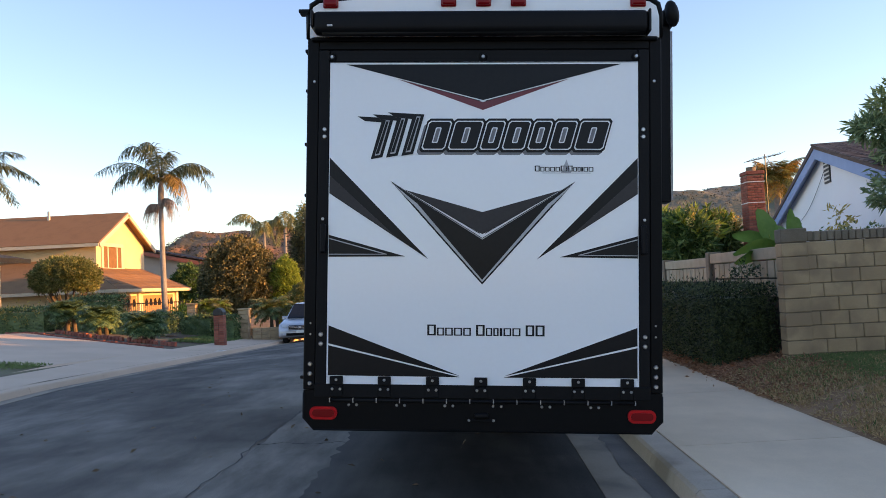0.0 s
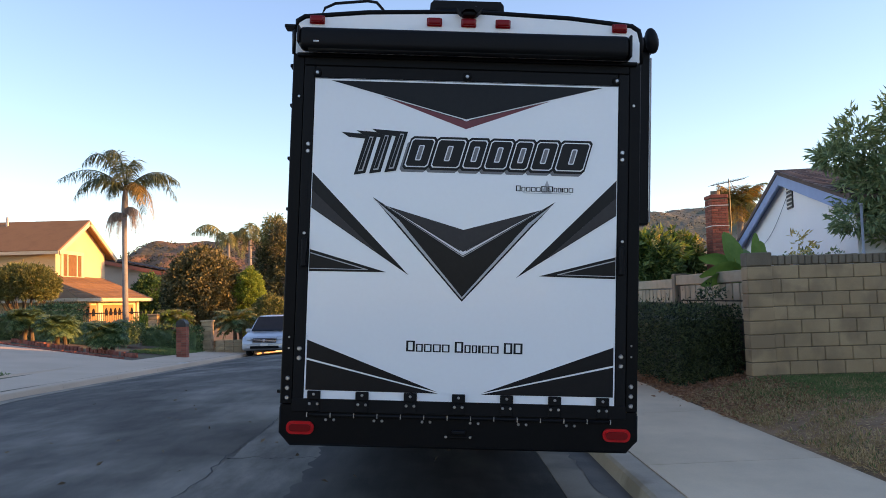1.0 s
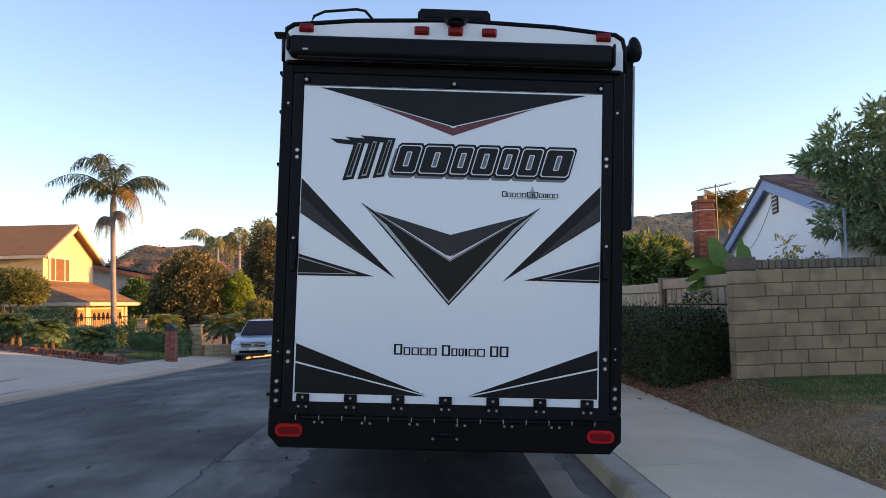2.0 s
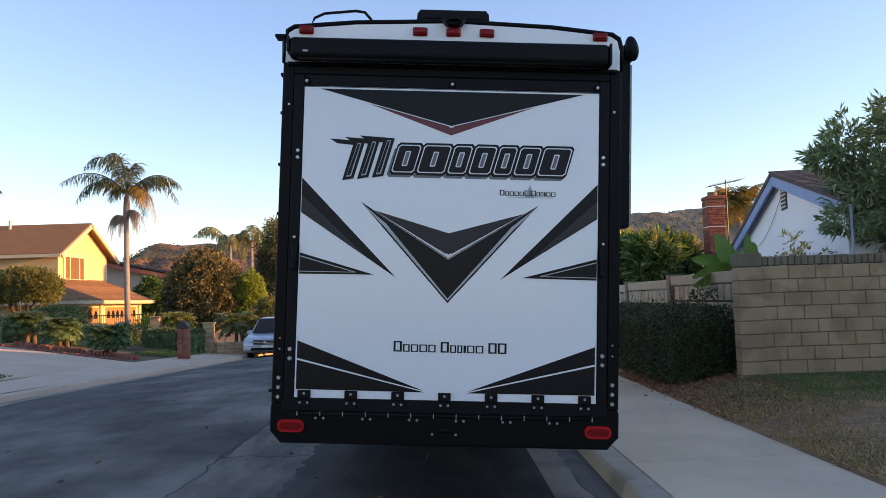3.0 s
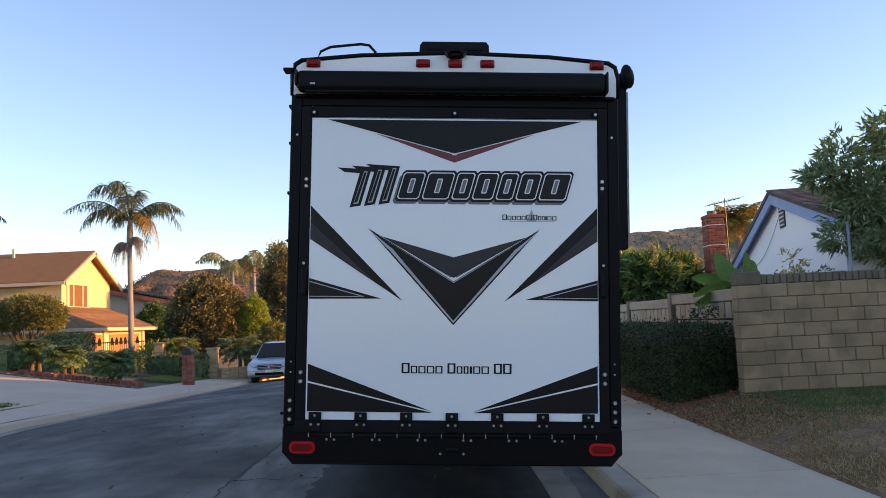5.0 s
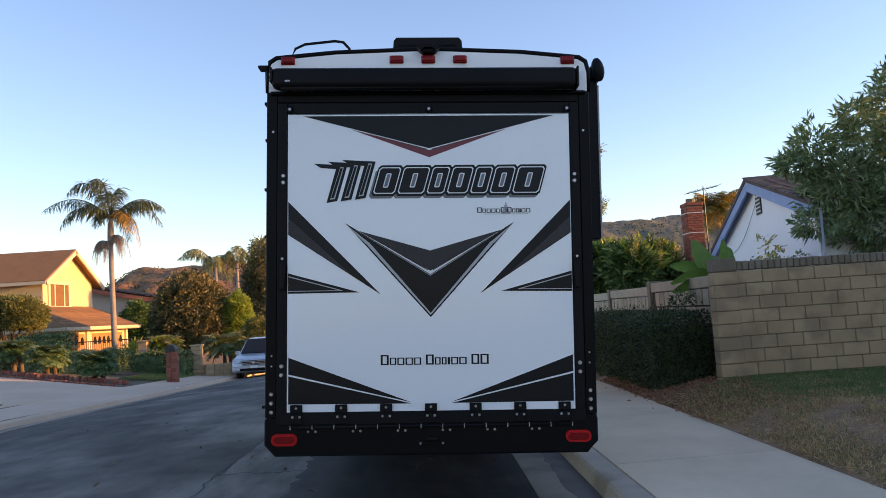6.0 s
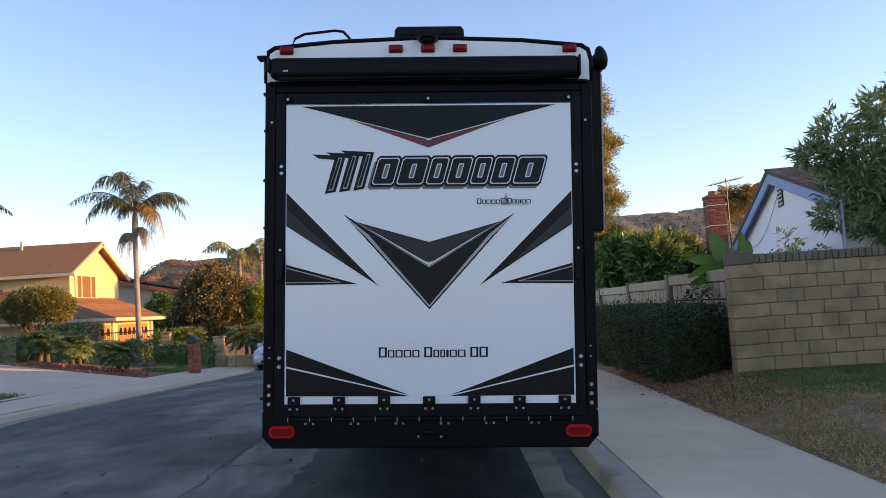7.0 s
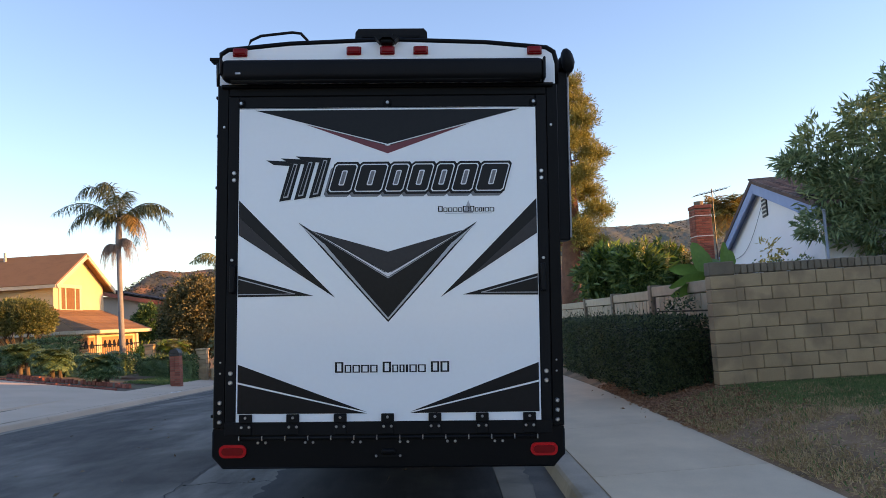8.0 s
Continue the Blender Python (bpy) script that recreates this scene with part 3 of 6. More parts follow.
# the large mark: plain leaning blocks with a white line and a grey shade
for x0, x1 in ((-0.455, -0.275), (-0.262, -0.045), (-0.032, 0.115), (0.128, 0.30), (0.313, 0.455), (0.468, 0.635), (0.648, 0.868)):
    decal(slanted_block(x0 - 0.022, x1 - 0.004, 1.308, 1.54), GREY_DECAL, 1, "mark_block")
    decal(slanted_block(x0 - 0.008, x1 + 0.008, 1.326, 1.573), BLACK_DECAL, 2, "mark_block")
    decal(slanted_block(x0 + 0.004, x1 - 0.004, 1.344, 1.556, 0.016), WHITE_DECAL, 3, "mark_block")
    decal(slanted_block(x0 + 0.012, x1 - 0.012, 1.352, 1.548, 0.014), BLACK_DECAL, 4, "mark_block")
    m = (x0 + x1) / 2
    decal(slanted_block(m - 0.021, m + 0.021, 1.393, 1.507, 0.006), WHITE_DECAL, 5, "mark_block")
    decal(slanted_block(m - 0.013, m + 0.013, 1.401, 1.499, 0.004), GREY_DECAL, 6, "mark_block")
for k in range(3):
    x = -0.815 + k * 0.112
    decal([(x, 1.275 + k * 0.012), (x + 0.085, 1.29 + k * 0.012), (x + 0.165, 1.575 + k * 0.014), (x - 0.10, 1.59 + k * 0.014), (x - 0.045, 1.555 + k * 0.014), (x + 0.075, 1.545 + k * 0.012)], BLACK_DECAL, 1 + k, "mark_bar")
    decal([(x + 0.03, 1.30 + k * 0.012), (x + 0.068, 1.305 + k * 0.012), (x + 0.138, 1.558 + k * 0.014), (x + 0.11, 1.56 + k * 0.014)], SILVER_DECAL, 5, "mark_bar")
    decal([(x + 0.036, 1.31 + k * 0.012), (x + 0.060, 1.315 + k * 0.012), (x + 0.130, 1.55 + k * 0.014), (x + 0.112, 1.55 + k * 0.014)], BLACK_DECAL, 6, "mark_bar")


def bars(x, z, widths, tall, small, gap, material=BLACK_DECAL):
    """A line of small print as plain hollow bars."""
    for w, big in widths:
        if w > 0:
            h = tall if big else small
            t = max(0.003, h * 0.13)
            if w < h * 0.4:
                decal([(x, z), (x + w, z), (x + w, z + h), (x, z + h)], material, 1, "print_bar")
            else:
                for a, b, c, d in ((x, x + t * 1.5, z, z + h), (x + w - t * 1.5, x + w, z, z + h), (x + t * 1.5, x + w - t * 1.5, z, z + t), (x + t * 1.5, x + w - t * 1.5, z + h - t, z + h)):
                    decal([(a, c), (b, c), (b, d), (a, d)], material, 1, "print_bar")
        x += abs(w) + gap


bars(-0.393, 0.000, [(0.062, 1), (0.05, 0), (0.055, 0), (0.058, 0), (0.055, 0), (-0.02, 0), (0.062, 1), (0.045, 0), (0.038, 0), (0.018, 0), (0.055, 0), (0.058, 0), (-0.02, 0), (0.062, 1), (0.065, 1)], 0.078, 0.056, 0.0085)
bars(0.376, 1.188, [(0.036, 1), (0.03, 0), (0.032, 0), (0.034, 0), (0.032, 0), (0.046, 1), (0.036, 1), (0.026, 0), (0.022, 0), (0.012, 0), (0.032, 0), (0.034, 0)], 0.042, 0.032, 0.0045)
decal([(0.565, 1.178), (0.64, 1.178), (0.604, 1.275)], SILVER_DECAL, 1, "print_bar")
decal([(0.43, 1.175), (0.78, 1.175), (0.78, 1.179), (0.43, 1.179)], SILVER_DECAL, 1, "print_bar")


def disc(bm, x, y, z, r, thick, sides=10):
    a = [bm.verts.new((x + r * math.cos(2 * math.pi * k / sides), y, z + r * math.sin(2 * math.pi * k / sides))) for k in range(sides)]
    b = [bm.verts.new((x + 0.7 * r * math.cos(2 * math.pi * k / sides), y - thick, z + 0.7 * r * math.sin(2 * math.pi * k / sides))) for k in range(sides)]
    bm.faces.new(b)
    bm.faces.new(a[::-1])
    for k in range(sides):
        bm.faces.new((a[k], a[(k + 1) % sides], b[(k + 1) % sides], b[k]))


BOLT = {}


def bolt(x, z, r, y, parent):
    if r not in BOLT:
        bm = bmesh.new()
        disc(bm, 0, 0, 0, r, r * 0.5)
        BOLT[r] = mesh_of("bolt", bm, STEEL)
    ob = new("bolt", BOLT[r])
    ob.parent = parent
    ob.location = (x, y, z)
    return ob


for sx in (-1, 1):
    bolt(sx * 1.238, 1.85, 0.012, -0.021, RV)
    bolt(sx * 1.157, 1.495, 0.017, -0.031, RV)
    bolt(sx * 1.157, 1.442, 0.017, -0.031, RV)
    bolt(sx * 1.165, 0.0, 0.018, -0.031, RV)
    bolt(sx * 1.165, -0.068, 0.018, -0.031, RV)
    for z in (-0.215, -0.285, -0.355):
        bolt(sx * 1.243, z, 0.018, -0.021, RV)
    bolt(sx * 1.243, 0.08, 0.008, -0.021, RV)
    bolt(sx * 1.243, 0.0, 0.008, -0.021, RV)
    latch = part("latch", boxed(sx * 1.155 - 0.02, sx * 1.155 + 0.02, -0.075, -0.03, 0.59, 0.80, bevel=0.012, seg=2), BLACK_SATIN, RV, "black plastic door latch")
    bm = bmesh.new()
    disc(bm, sx * 1.155, -0.075, 0.835, 0.012, 0.006)
    part("lock", bm, STEEL, latch)
for x in (-1.105, 0.0, 1.105):
    bm = bmesh.new()
    disc(bm, x, -0.030, 2.026, 0.032, 0.02, 14)
    cup = part("striker", bm, BLACK_SATIN, RV)
    bolt(x, 2.026, 0.014, -0.051, cup)
for i in range(7):
    x = -1.046 + i * 0.3467
    h = part("hinge", boxed(x - 0.047, x + 0.047, -0.056, -0.034, -0.360, -0.297, bevel=0.004), BLACK_SATIN, door, "black steel ramp hinge")
    bolt(x, -0.322, 0.011, -0.057, h)
    leaf = part("hinge", boxed(x - 0.045, x + 0.045, -0.052, -0.030, -0.445, -0.366, bevel=0.004), BLACK_SATIN, RV, "black steel ramp hinge")
    bolt(x - 0.028, -0.389, 0.011, -0.053, leaf)
    bolt(x + 0.028, -0.389, 0.011, -0.053, leaf)
    if i < 6:
        for dx in (0.09, 0.147):
            bolt(x + dx, -0.503, 0.011, -0.033, RV)
rod = bmesh.new()
tube(rod, [(-1.10, -0.046, -0.468), (1.10, -0.046, -0.468)], 0.012, 8)
rod = part("hinge_rod", rod, BLACK_SATIN, RV, smooth=True)
for i in range(14):
    x = -1.09 + i * 0.1677
    part("hinge_pin", boxed(x - 0.003, x + 0.003, -0.062, -0.040, -0.484, -0.452), STEEL, rod)
for sx in (-1, 1):
    bm = boxed(sx * 1.137 - 0.099, sx * 1.137 + 0.099, -0.052, -0.03, -0.608, -0.516, bevel=0.0)
    bmesh.ops.bevel(bm, geom=[e for e in bm.edges if abs((e.verts[0].co - e.verts[1].co).y) > 0.01], offset=0.042, segments=5, affect="EDGES", profile=0.5)
    tail = part("tail_lamp", bm, RED_RIM, RV, "red oval tail lamp with a bright reflector rim")
    bm = boxed(sx * 1.137 - 0.078, sx * 1.137 + 0.078, -0.060, -0.05, -0.588, -0.536)
    bmesh.ops.bevel(bm, geom=[e for e in bm.edges if abs((e.verts[0].co - e.verts[1].co).y) > 0.005], offset=0.025, segments=5, affect="EDGES", profile=0.5)
    part("lens", bm, RED_LENS, tail, "dark red lens")
lampbar = part("plate_lamp", boxed(-0.05, 0.05, -0.075, -0.03, -0.585, -0.55, bevel=0.012, seg=2), BLACK_SATIN, RV)
part("plate_bracket", boxed(-0.10, 0.10, -0.045, -0.03, -0.612, -0.594, bevel=0.003), BLACK_SATIN, RV)
bolt(-0.09, -0.602, 0.011, -0.046, RV)
bolt(0.085, -0.602, 0.011, -0.046, RV)
# awning box over the ramp door
bm = boxed(-1.235, 1.178, -0.165, -0.032, 2.176, 2.335, bevel=0.04, seg=4)
awn = part("rear_awning", bm, BLACK_SATIN, RV, "black rolled awning box", True)
part("awning_end", boxed(-1.247, -1.228, -0.168, -0.03, 2.215, 2.34, bevel=0.008), BLACK_TRIM, awn)
part("awning_end", boxed(1.172, 1.190, -0.168, -0.03, 2.172, 2.34, bevel=0.008), BLACK_TRIM, awn)
bm = bmesh.new()
tube(bm, [(-1.165, -0.12, 2.178), (1.15, -0.12, 2.178)], 0.022, 8)
part("lead_rail", bm, BLACK_TRIM, awn, smooth=True)
part("lamp", boxed(-1.125, -1.085, -0.172, -0.155, 2.215, 2.229, bevel=0.003), LAMP_GLASS, awn)
for x, z in ((-1.122, 2.424), (-0.255, 2.432), (0.0, 2.432), (0.255, 2.432), (1.122, 2.424)):
    base = part("marker_base", boxed(x - 0.056, x + 0.056, -0.045, -0.028, z - 0.032, z + 0.032, bevel=0.006), MARKER_RED, RV)
    part("marker_lens", boxed(x - 0.048, x + 0.048, -0.075, -0.043, z - 0.025, z + 0.025, bevel=0.012, seg=3), MARKER_RED, base, "red clearance lamp lens", True)
bm = boxed(-0.055, 0.055, -0.11, -0.03, 2.468, 2.502, bevel=0.012, seg=2)
rear_cam = part("rear_camera", bm, BLACK_SATIN, RV, "black rear-view camera with a hood")
part("hood", prism(bmesh.new(), [(-0.095, 2.515), (0.095, 2.515), (0.06, 2.478), (0.03, 2.505), (-0.03, 2.505), (-0.06, 2.478)], -0.13, -0.03), BLACK_SATIN, rear_cam)
bm = bmesh.new()
tube(bm, [(0.03, -0.06, 2.51), (0.05, -0.08, 2.545)], 0.006, 6)
part("aerial", bm, BLACK_SATIN, rear_cam)
# roof gear
ac = bmesh.new()
prism(ac, [(-0.315, 2.49), (0.315, 2.49), (0.295, 2.755), (0.27, 2.785), (-0.27, 2.785), (-0.295, 2.755)], 0.45, 1.3)
ac = part("air_conditioner", ac, BLACK_SATIN, RV, "black roof air conditioner shroud")
for k in range(5):
    part("louvre", boxed(-0.24, 0.24, 0.438, 0.45, 2.55 + k * 0.04, 2.565 + k * 0.04), BLACK_TRIM, ac)
bm = bmesh.new()
tube(bm, [(-1.155, 0.25, 2.44), (-1.15, 0.25, 2.53), (-1.11, 0.25, 2.62), (-1.03, 0.25, 2.658), (-0.78, 0.25, 2.685), (-0.71, 0.25, 2.675), (-0.66, 0.25, 2.62), (-0.63, 0.25, 2.49)], 0.012, 8)
part("roof_rail", bm, BLACK_SATIN, RV, "thin black ladder rail on the roof", True)
# awning on the kerb side, seen end on
bm = boxed(1.30, 1.39, 0.10, 0.24, 0.98, 2.30, bevel=0.012, seg=2)
part("awning_arm", bm, BLACK_SATIN, RV, "black folded awning arm")
bm = bmesh.new()
tube(bm, [(1.392, 0.09, 1.0), (1.392, 0.09, 2.25)], 0.007, 6)
part("arm_edge", bm, GREY_METAL, RV)
bm = bmesh.new()
tube(bm, [(1.385, 0.06, 2.37), (1.385, 0.09, 2.37), (1.385, 5.5, 2.37)], [0.055, 0.066, 0.066], 14)
part("side_awning", bm, BLACK_SATIN, RV, "black side awning roll", True)
bm = bmesh.new()
bmesh.ops.create_uvsphere(bm, u_segments=14, v_segments=8, radius=1.0, matrix=Matrix.LocRotScale((1.388, 0.06, 2.372), Euler((0, radians(-10), 0)), (0.052, 0.06, 0.10)))
part("awning_cap", bm, BLACK_SATIN, RV, "rounded black awning end cap", True)
for z, w in ((2.405, 0.085), (2.10, 0.03), (1.80, 0.022), (1.40, 0.026), (1.02, 0.022), (-0.32, 0.035)):
    part("side_lamp", boxed(-1.295 - w, -1.285, 0.05, 0.16, z - 0.012, z + 0.012, bevel=0.004), BLACK_SATIN, RV)
    if z < 2.2:
        part("side_lamp", boxed(1.285, 1.295 + w * 0.5, 0.45, 0.56, z - 0.012, z + 0.012, bevel=0.004), BLACK_SATIN, RV)
part("underbody", boxed(-1.12, 1.12, 0.25, 11.4, -0.66, -0.545, bevel=0.02), BLACK_TRIM, RV, "black enclosed underbody")


def wheel_at(parent, x, y, z, r, w, rim_mat):
    """A tyre with rounded shoulders and a dished rim."""
    bm = bmesh.new()
    prof = [(-0.5, 0.62), (-0.5, 0.9), (-0.38, 1.0), (0.38, 1.0), (0.5, 0.9), (0.5, 0.62)]
    rings = []
    for k in range(24):
        a = 2 * math.pi * k / 24
        rings.append([bm.verts.new((p * w, r * q * math.cos(a), r * q * math.sin(a))) for p, q in prof])
    for k in range(24):
        a, b = rings[k], rings[(k + 1) % 24]
        for j in range(len(prof) - 1):
            bm.faces.new((a[j], a[j + 1], b[j + 1], b[j]))
    hub = new("wheel")
    hub.parent = parent
    hub.location = (x, y, z)
    part("tyre", bm, RUBBER, hub, "black rubber tyre", True)
    bm = bmesh.new()
    tube(bm, [(-0.45 * w, 0, 0), (-0.2 * w, 0, 0), (0.2 * w, 0, 0), (0.45 * w, 0, 0)], [r * 0.63, r * 0.55, r * 0.55, r * 0.63], 20)
    part("rim", bm, rim_mat, hub, "metal rim")


for y in (4.1, 5.0, 5.9):
    for sx in (-1, 1):
        wheel_at(RV, sx * 1.02, y, -0.835, 0.40, 0.24, GREY_METAL)
    bm = bmesh.new()
    tube(bm, [(-0.95, y, -0.80), (0.95, y, -0.80)], 0.05, 8)
    part("axle", bm, BLACK_TRIM, RV)
for sx in (-1, 1):
    leg = part("landing_leg", boxed(sx * 0.85 - 0.06, sx * 0.85 + 0.06, 9.9, 10.02, -1.2, -0.6, bevel=0.008), BLACK_TRIM, RV, "black steel landing leg")
    part("foot", boxed(sx * 0.85 - 0.13, sx * 0.85 + 0.13, 9.83, 10.09, -1.24, -1.2, bevel=0.006), BLACK_TRIM, leg)

# ---- walls and hedge on the kerb side ----
BOXES = {}


def piece(name, sx, sy, sz, at, material, parent, bevel=0.008, turn=0.0):
    """A small bevelled block, on a mesh shared by all pieces of its size."""
    key = (name, round(sx, 3), round(sy, 3), round(sz, 3), material.name)
    if key not in BOXES:
        BOXES[key] = mesh_of(name, boxed(-sx / 2, sx / 2, -sy / 2, sy / 2, -sz / 2, sz / 2, bevel=bevel), material)
    ob = new(name, BOXES[key])
    ob.parent = parent
    ob.location = at
    ob.rotation_euler = (0, 0, turn)
    return ob


g4 = random.Random(4)
WALL_Y = 5.82
block_wall = thing("block_wall", "tan concrete block garden wall with a ribbed cap", "wall", kind="structure")
part("core", boxed(4.765, 14.0, WALL_Y + 0.014, WALL_Y + 0.18, -0.1, 1.955), MORTAR, block_wall)
for row in range(9):
    z = 0.155 + row * 0.2
    x = 4.775 - (0.0, 0.2, 0.08, 0.27)[row % 4]
    while x < 13.6:
        w = 0.395
        a = max(x, 4.775)
        if x + w - a > 0.06:
            piece("block", round(x + w - a, 3), 0.05, 0.19, ((a + x + w) / 2, WALL_Y + 0.02 + g4.uniform(-0.003, 0.003), z + 0.1), BLOCK, block_wall)
        x += w + 0.01
for i in range(92):
    piece("cap_rib", 0.09, 0.19, 0.14, (4.83 + i * 0.1, WALL_Y + 0.095, 2.03 + g4.uniform(-0.004, 0.004)), BLOCK_GREY, block_wall, 0.012)
column = thing("wall_column", "square tan block column at the end of the garden wall", "column", kind="structure")
part("core", boxed(4.415, 4.76, WALL_Y - 0.015, WALL_Y + 0.19, -0.1, 2.0), MORTAR, column)
for row in range(9):
    piece("block", 0.372, 0.23, 0.19, (4.588, WALL_Y + 0.085, 0.245 + row * 0.2), BLOCK, column, 0.01)
piece("cap", 0.376, 0.235, 0.20, (4.588, WALL_Y + 0.085, 2.05), BLOCK_GREY, column, 0.012)

JOINT = pbr("dirty_joint", (0.07, 0.052, 0.036), (0.11, 0.085, 0.06), 0.95, 6, 90, 0.3)
PALE_BLOCK = pbr("pale_block", (0.40, 0.315, 0.205), (0.52, 0.42, 0.285), 0.9, 4, 90, 0.5, rand=0.3)
side_wall = thing("side_wall", "low tan block wall running back behind the hedge", "wall", kind="structure")
for k, (ya, yb, zt) in enumerate(((6.25, 10.2, 1.93), (10.4, 13.85, 1.87), (14.05, 17.7, 1.84), (17.9, 30.0, 1.80))):
    part("panel", boxed(4.73, 4.86, ya, yb, -0.5, zt - 0.2), JOINT, side_wall)
    part("cap", boxed(4.69, 4.89, ya, yb, zt - 0.19, zt, bevel=0.01), PALE_BLOCK, side_wall)
    part("pier", boxed(4.66, 4.92, yb - 0.0, yb + 0.2, -0.5, zt + 0.04, bevel=0.012), BLOCK_GREY, side_wall)
    if k < 4:
        n = int((yb - ya) / 0.31)
        for i in range(n):
            for r in range(2):
                piece("block", 0.03, 0.262, 0.272, (4.715, ya + 0.17 + i * 0.31, zt - 0.345 - r * 0.3), PALE_BLOCK, side_wall, 0.005)


def leafy(name, label, category, groups, at=(0, 0, 0), seed=1, group=""):
    """An Empty with leaf masses; each group: part name, points, facings, length, width, material."""
    t = thing(name, label, category, Matrix.Translation(at), group)
    g = np.random.default_rng(seed)
    for pname, pts, dirs, ln, wd, mat in groups:
        part_mesh(pname, leaves_mesh(pname, pts - np.array(at), dirs, ln, wd, mat, g), t)
    return t


def hedge(name, x0, x1, y0, y1, z0, z1, n, label, mat, seed, leaf=0.05):
    """A clipped hedge: a dark twig core and a thick skin of small leaves."""
    g = np.random.default_rng(seed)
    t = thing(name, label, "hedge", Matrix.Translation(((x0 + x1) / 2, (y0 + y1) / 2, z0)))
    c = np.array(((x0 + x1) / 2, (y0 + y1) / 2, z0))
    h = np.array(((x1 - x0) / 2, (y1 - y0) / 2, z1 - z0))
    bm = boxed(-h[0] * 0.8, h[0] * 0.8, -h[1] * 0.96, h[1] * 0.96, 0, h[2] * 0.86)
    bmesh.ops.subdivide_edges(bm, edges=bm.edges, cuts=6, use_grid_fill=True)
    for v in bm.verts:
        v.co += Vector((noise.noise(v.co * 3), noise.noise(v.co * 3 + Vector((9, 0, 0))), 0)) * 0.06
    part("branchwork", bm, mat, t)
    u = g.uniform(-1, 1, (n, 3))
    u[:, 2] = g.uniform(0.02, 1, n)
    side = g.choice(4, n, p=(0.5, 0.15, 0.1, 0.25))
    u[side == 0, 0] = -1
    u[side == 1, 1] = -1
    u[side == 2, 0] = 1
    u[side == 3, 2] = 1
    out = np.zeros((n, 3))
    out[side == 0, 0], out[side == 1, 1], out[side == 2, 0], out[side == 3, 2] = -1, -1, 1, 1
    lump = np.array([noise.noise((p[0] * h[0] * 1.6 + 3, p[1] * h[1] * 1.6, p[2] * 1.6)) for p in u])[:, None]
    pts = u * h - out * g.exponential(0.05, (n, 1)) + out * lump * 0.09
    part_mesh("leaves", leaves_mesh("leaves", pts, out * 0.5 + g.normal(size=(n, 3)) * 0.6, leaf, leaf * 0.55, mat, g), t)
    m = n // 60
    pts = np.stack([g.uniform(-h[0], h[0], m), g.uniform(-h[1], h[1], m), h[2] + g.exponential(0.05, m)], 1)
    tagged(part_mesh("top_growth", leaves_mesh("top_growth", pts, np.array((0, 0, 1.0)) + g.normal(size=(m, 3)) * 0.4, leaf * 1.3, leaf * 0.5, mat, g), t), kind="stuff")
    return t


hedge("hedge", 3.55, 4.55, 6.45, 15.5, 0.05, 1.34, 34000, "dense dark green clipped hedge beside the pavement", HEDGE_LEAF, 21)
g = np.random.default_rng(22)
p, d = clumps(g, (4.35, 7.2, 1.45), (0.25, 0.35, 0.28), 26, 0.04, 10)
leafy("climber", "thin climbing shoots above the hedge", "plant", [("leaves", p, d, 0.07, 0.03, HEDGE_LEAF)], (4.35, 7.2, 1.2), 22)
g = np.random.default_rng(27)
pts = np.stack([3.3 + g.beta(1.0, 3.2, 12000) * 7, g.uniform(-3.5, 5.8, 12000), np.zeros(12000)], 1)
pts[:, 2] = [lawn_z(a, b) + 0.028 for a, b, _ in pts]
STRAW = pbr("straw_litter", (0.34, 0.22, 0.11), (0.56, 0.39, 0.21), 0.95, 2, 40, 0.3, island=0.7)
ob = new("straw", leaves_mesh("straw", pts, g.normal(size=(len(pts), 3)) * np.array((1, 1, 0.2)), 0.055, 0.010, STRAW, g))
tagged(ob, "flattened dead straw over the lawn", "grass", kind="stuff")
MULCH = pbr("mulch", (0.25, 0.115, 0.062), (0.42, 0.22, 0.12), 0.95, 3, 30, 0.3, island=0.6)
# dead leaves and mulch below the hedge
g = np.random.default_rng(23)
pts = np.stack([g.uniform(3.0, 4.75, 11000), 3.2 + g.beta(1.6, 1.6, 11000) * 6.5, np.zeros(11000)], 1)
pts = pts[(pts[:, 0] > 3.32) | (g.uniform(size=len(pts)) < 0.003)]
pts[:, 2] = [lawn_z(a, b) + 0.012 for a, b, _ in pts]
ob = new("leaf_litter", leaves_mesh("leaf_litter", pts, g.normal(size=(len(pts), 3)) * np.array((1, 1, 0.25)), 0.07, 0.03, MULCH, g))
tagged(ob, "dry brown fallen leaves below the hedge", "leaves", kind="stuff")
g = np.random.default_rng(24)
pts = np.stack([g.uniform(-6, 0.8, 90), g.uniform(-3, 12, 90), np.zeros(90)], 1)
pts[:, 2] = [road_z(a, b) + 0.012 for a, b, _ in pts]
ob = new("leaf_litter", leaves_mesh("leaf_litter", pts, g.normal(size=(90, 3)) * np.array((1, 1, 0.2)), 0.07, 0.03, PALM_DEAD, g))
tagged(ob, "few dry leaves scattered on the asphalt", "leaves", kind="stuff")

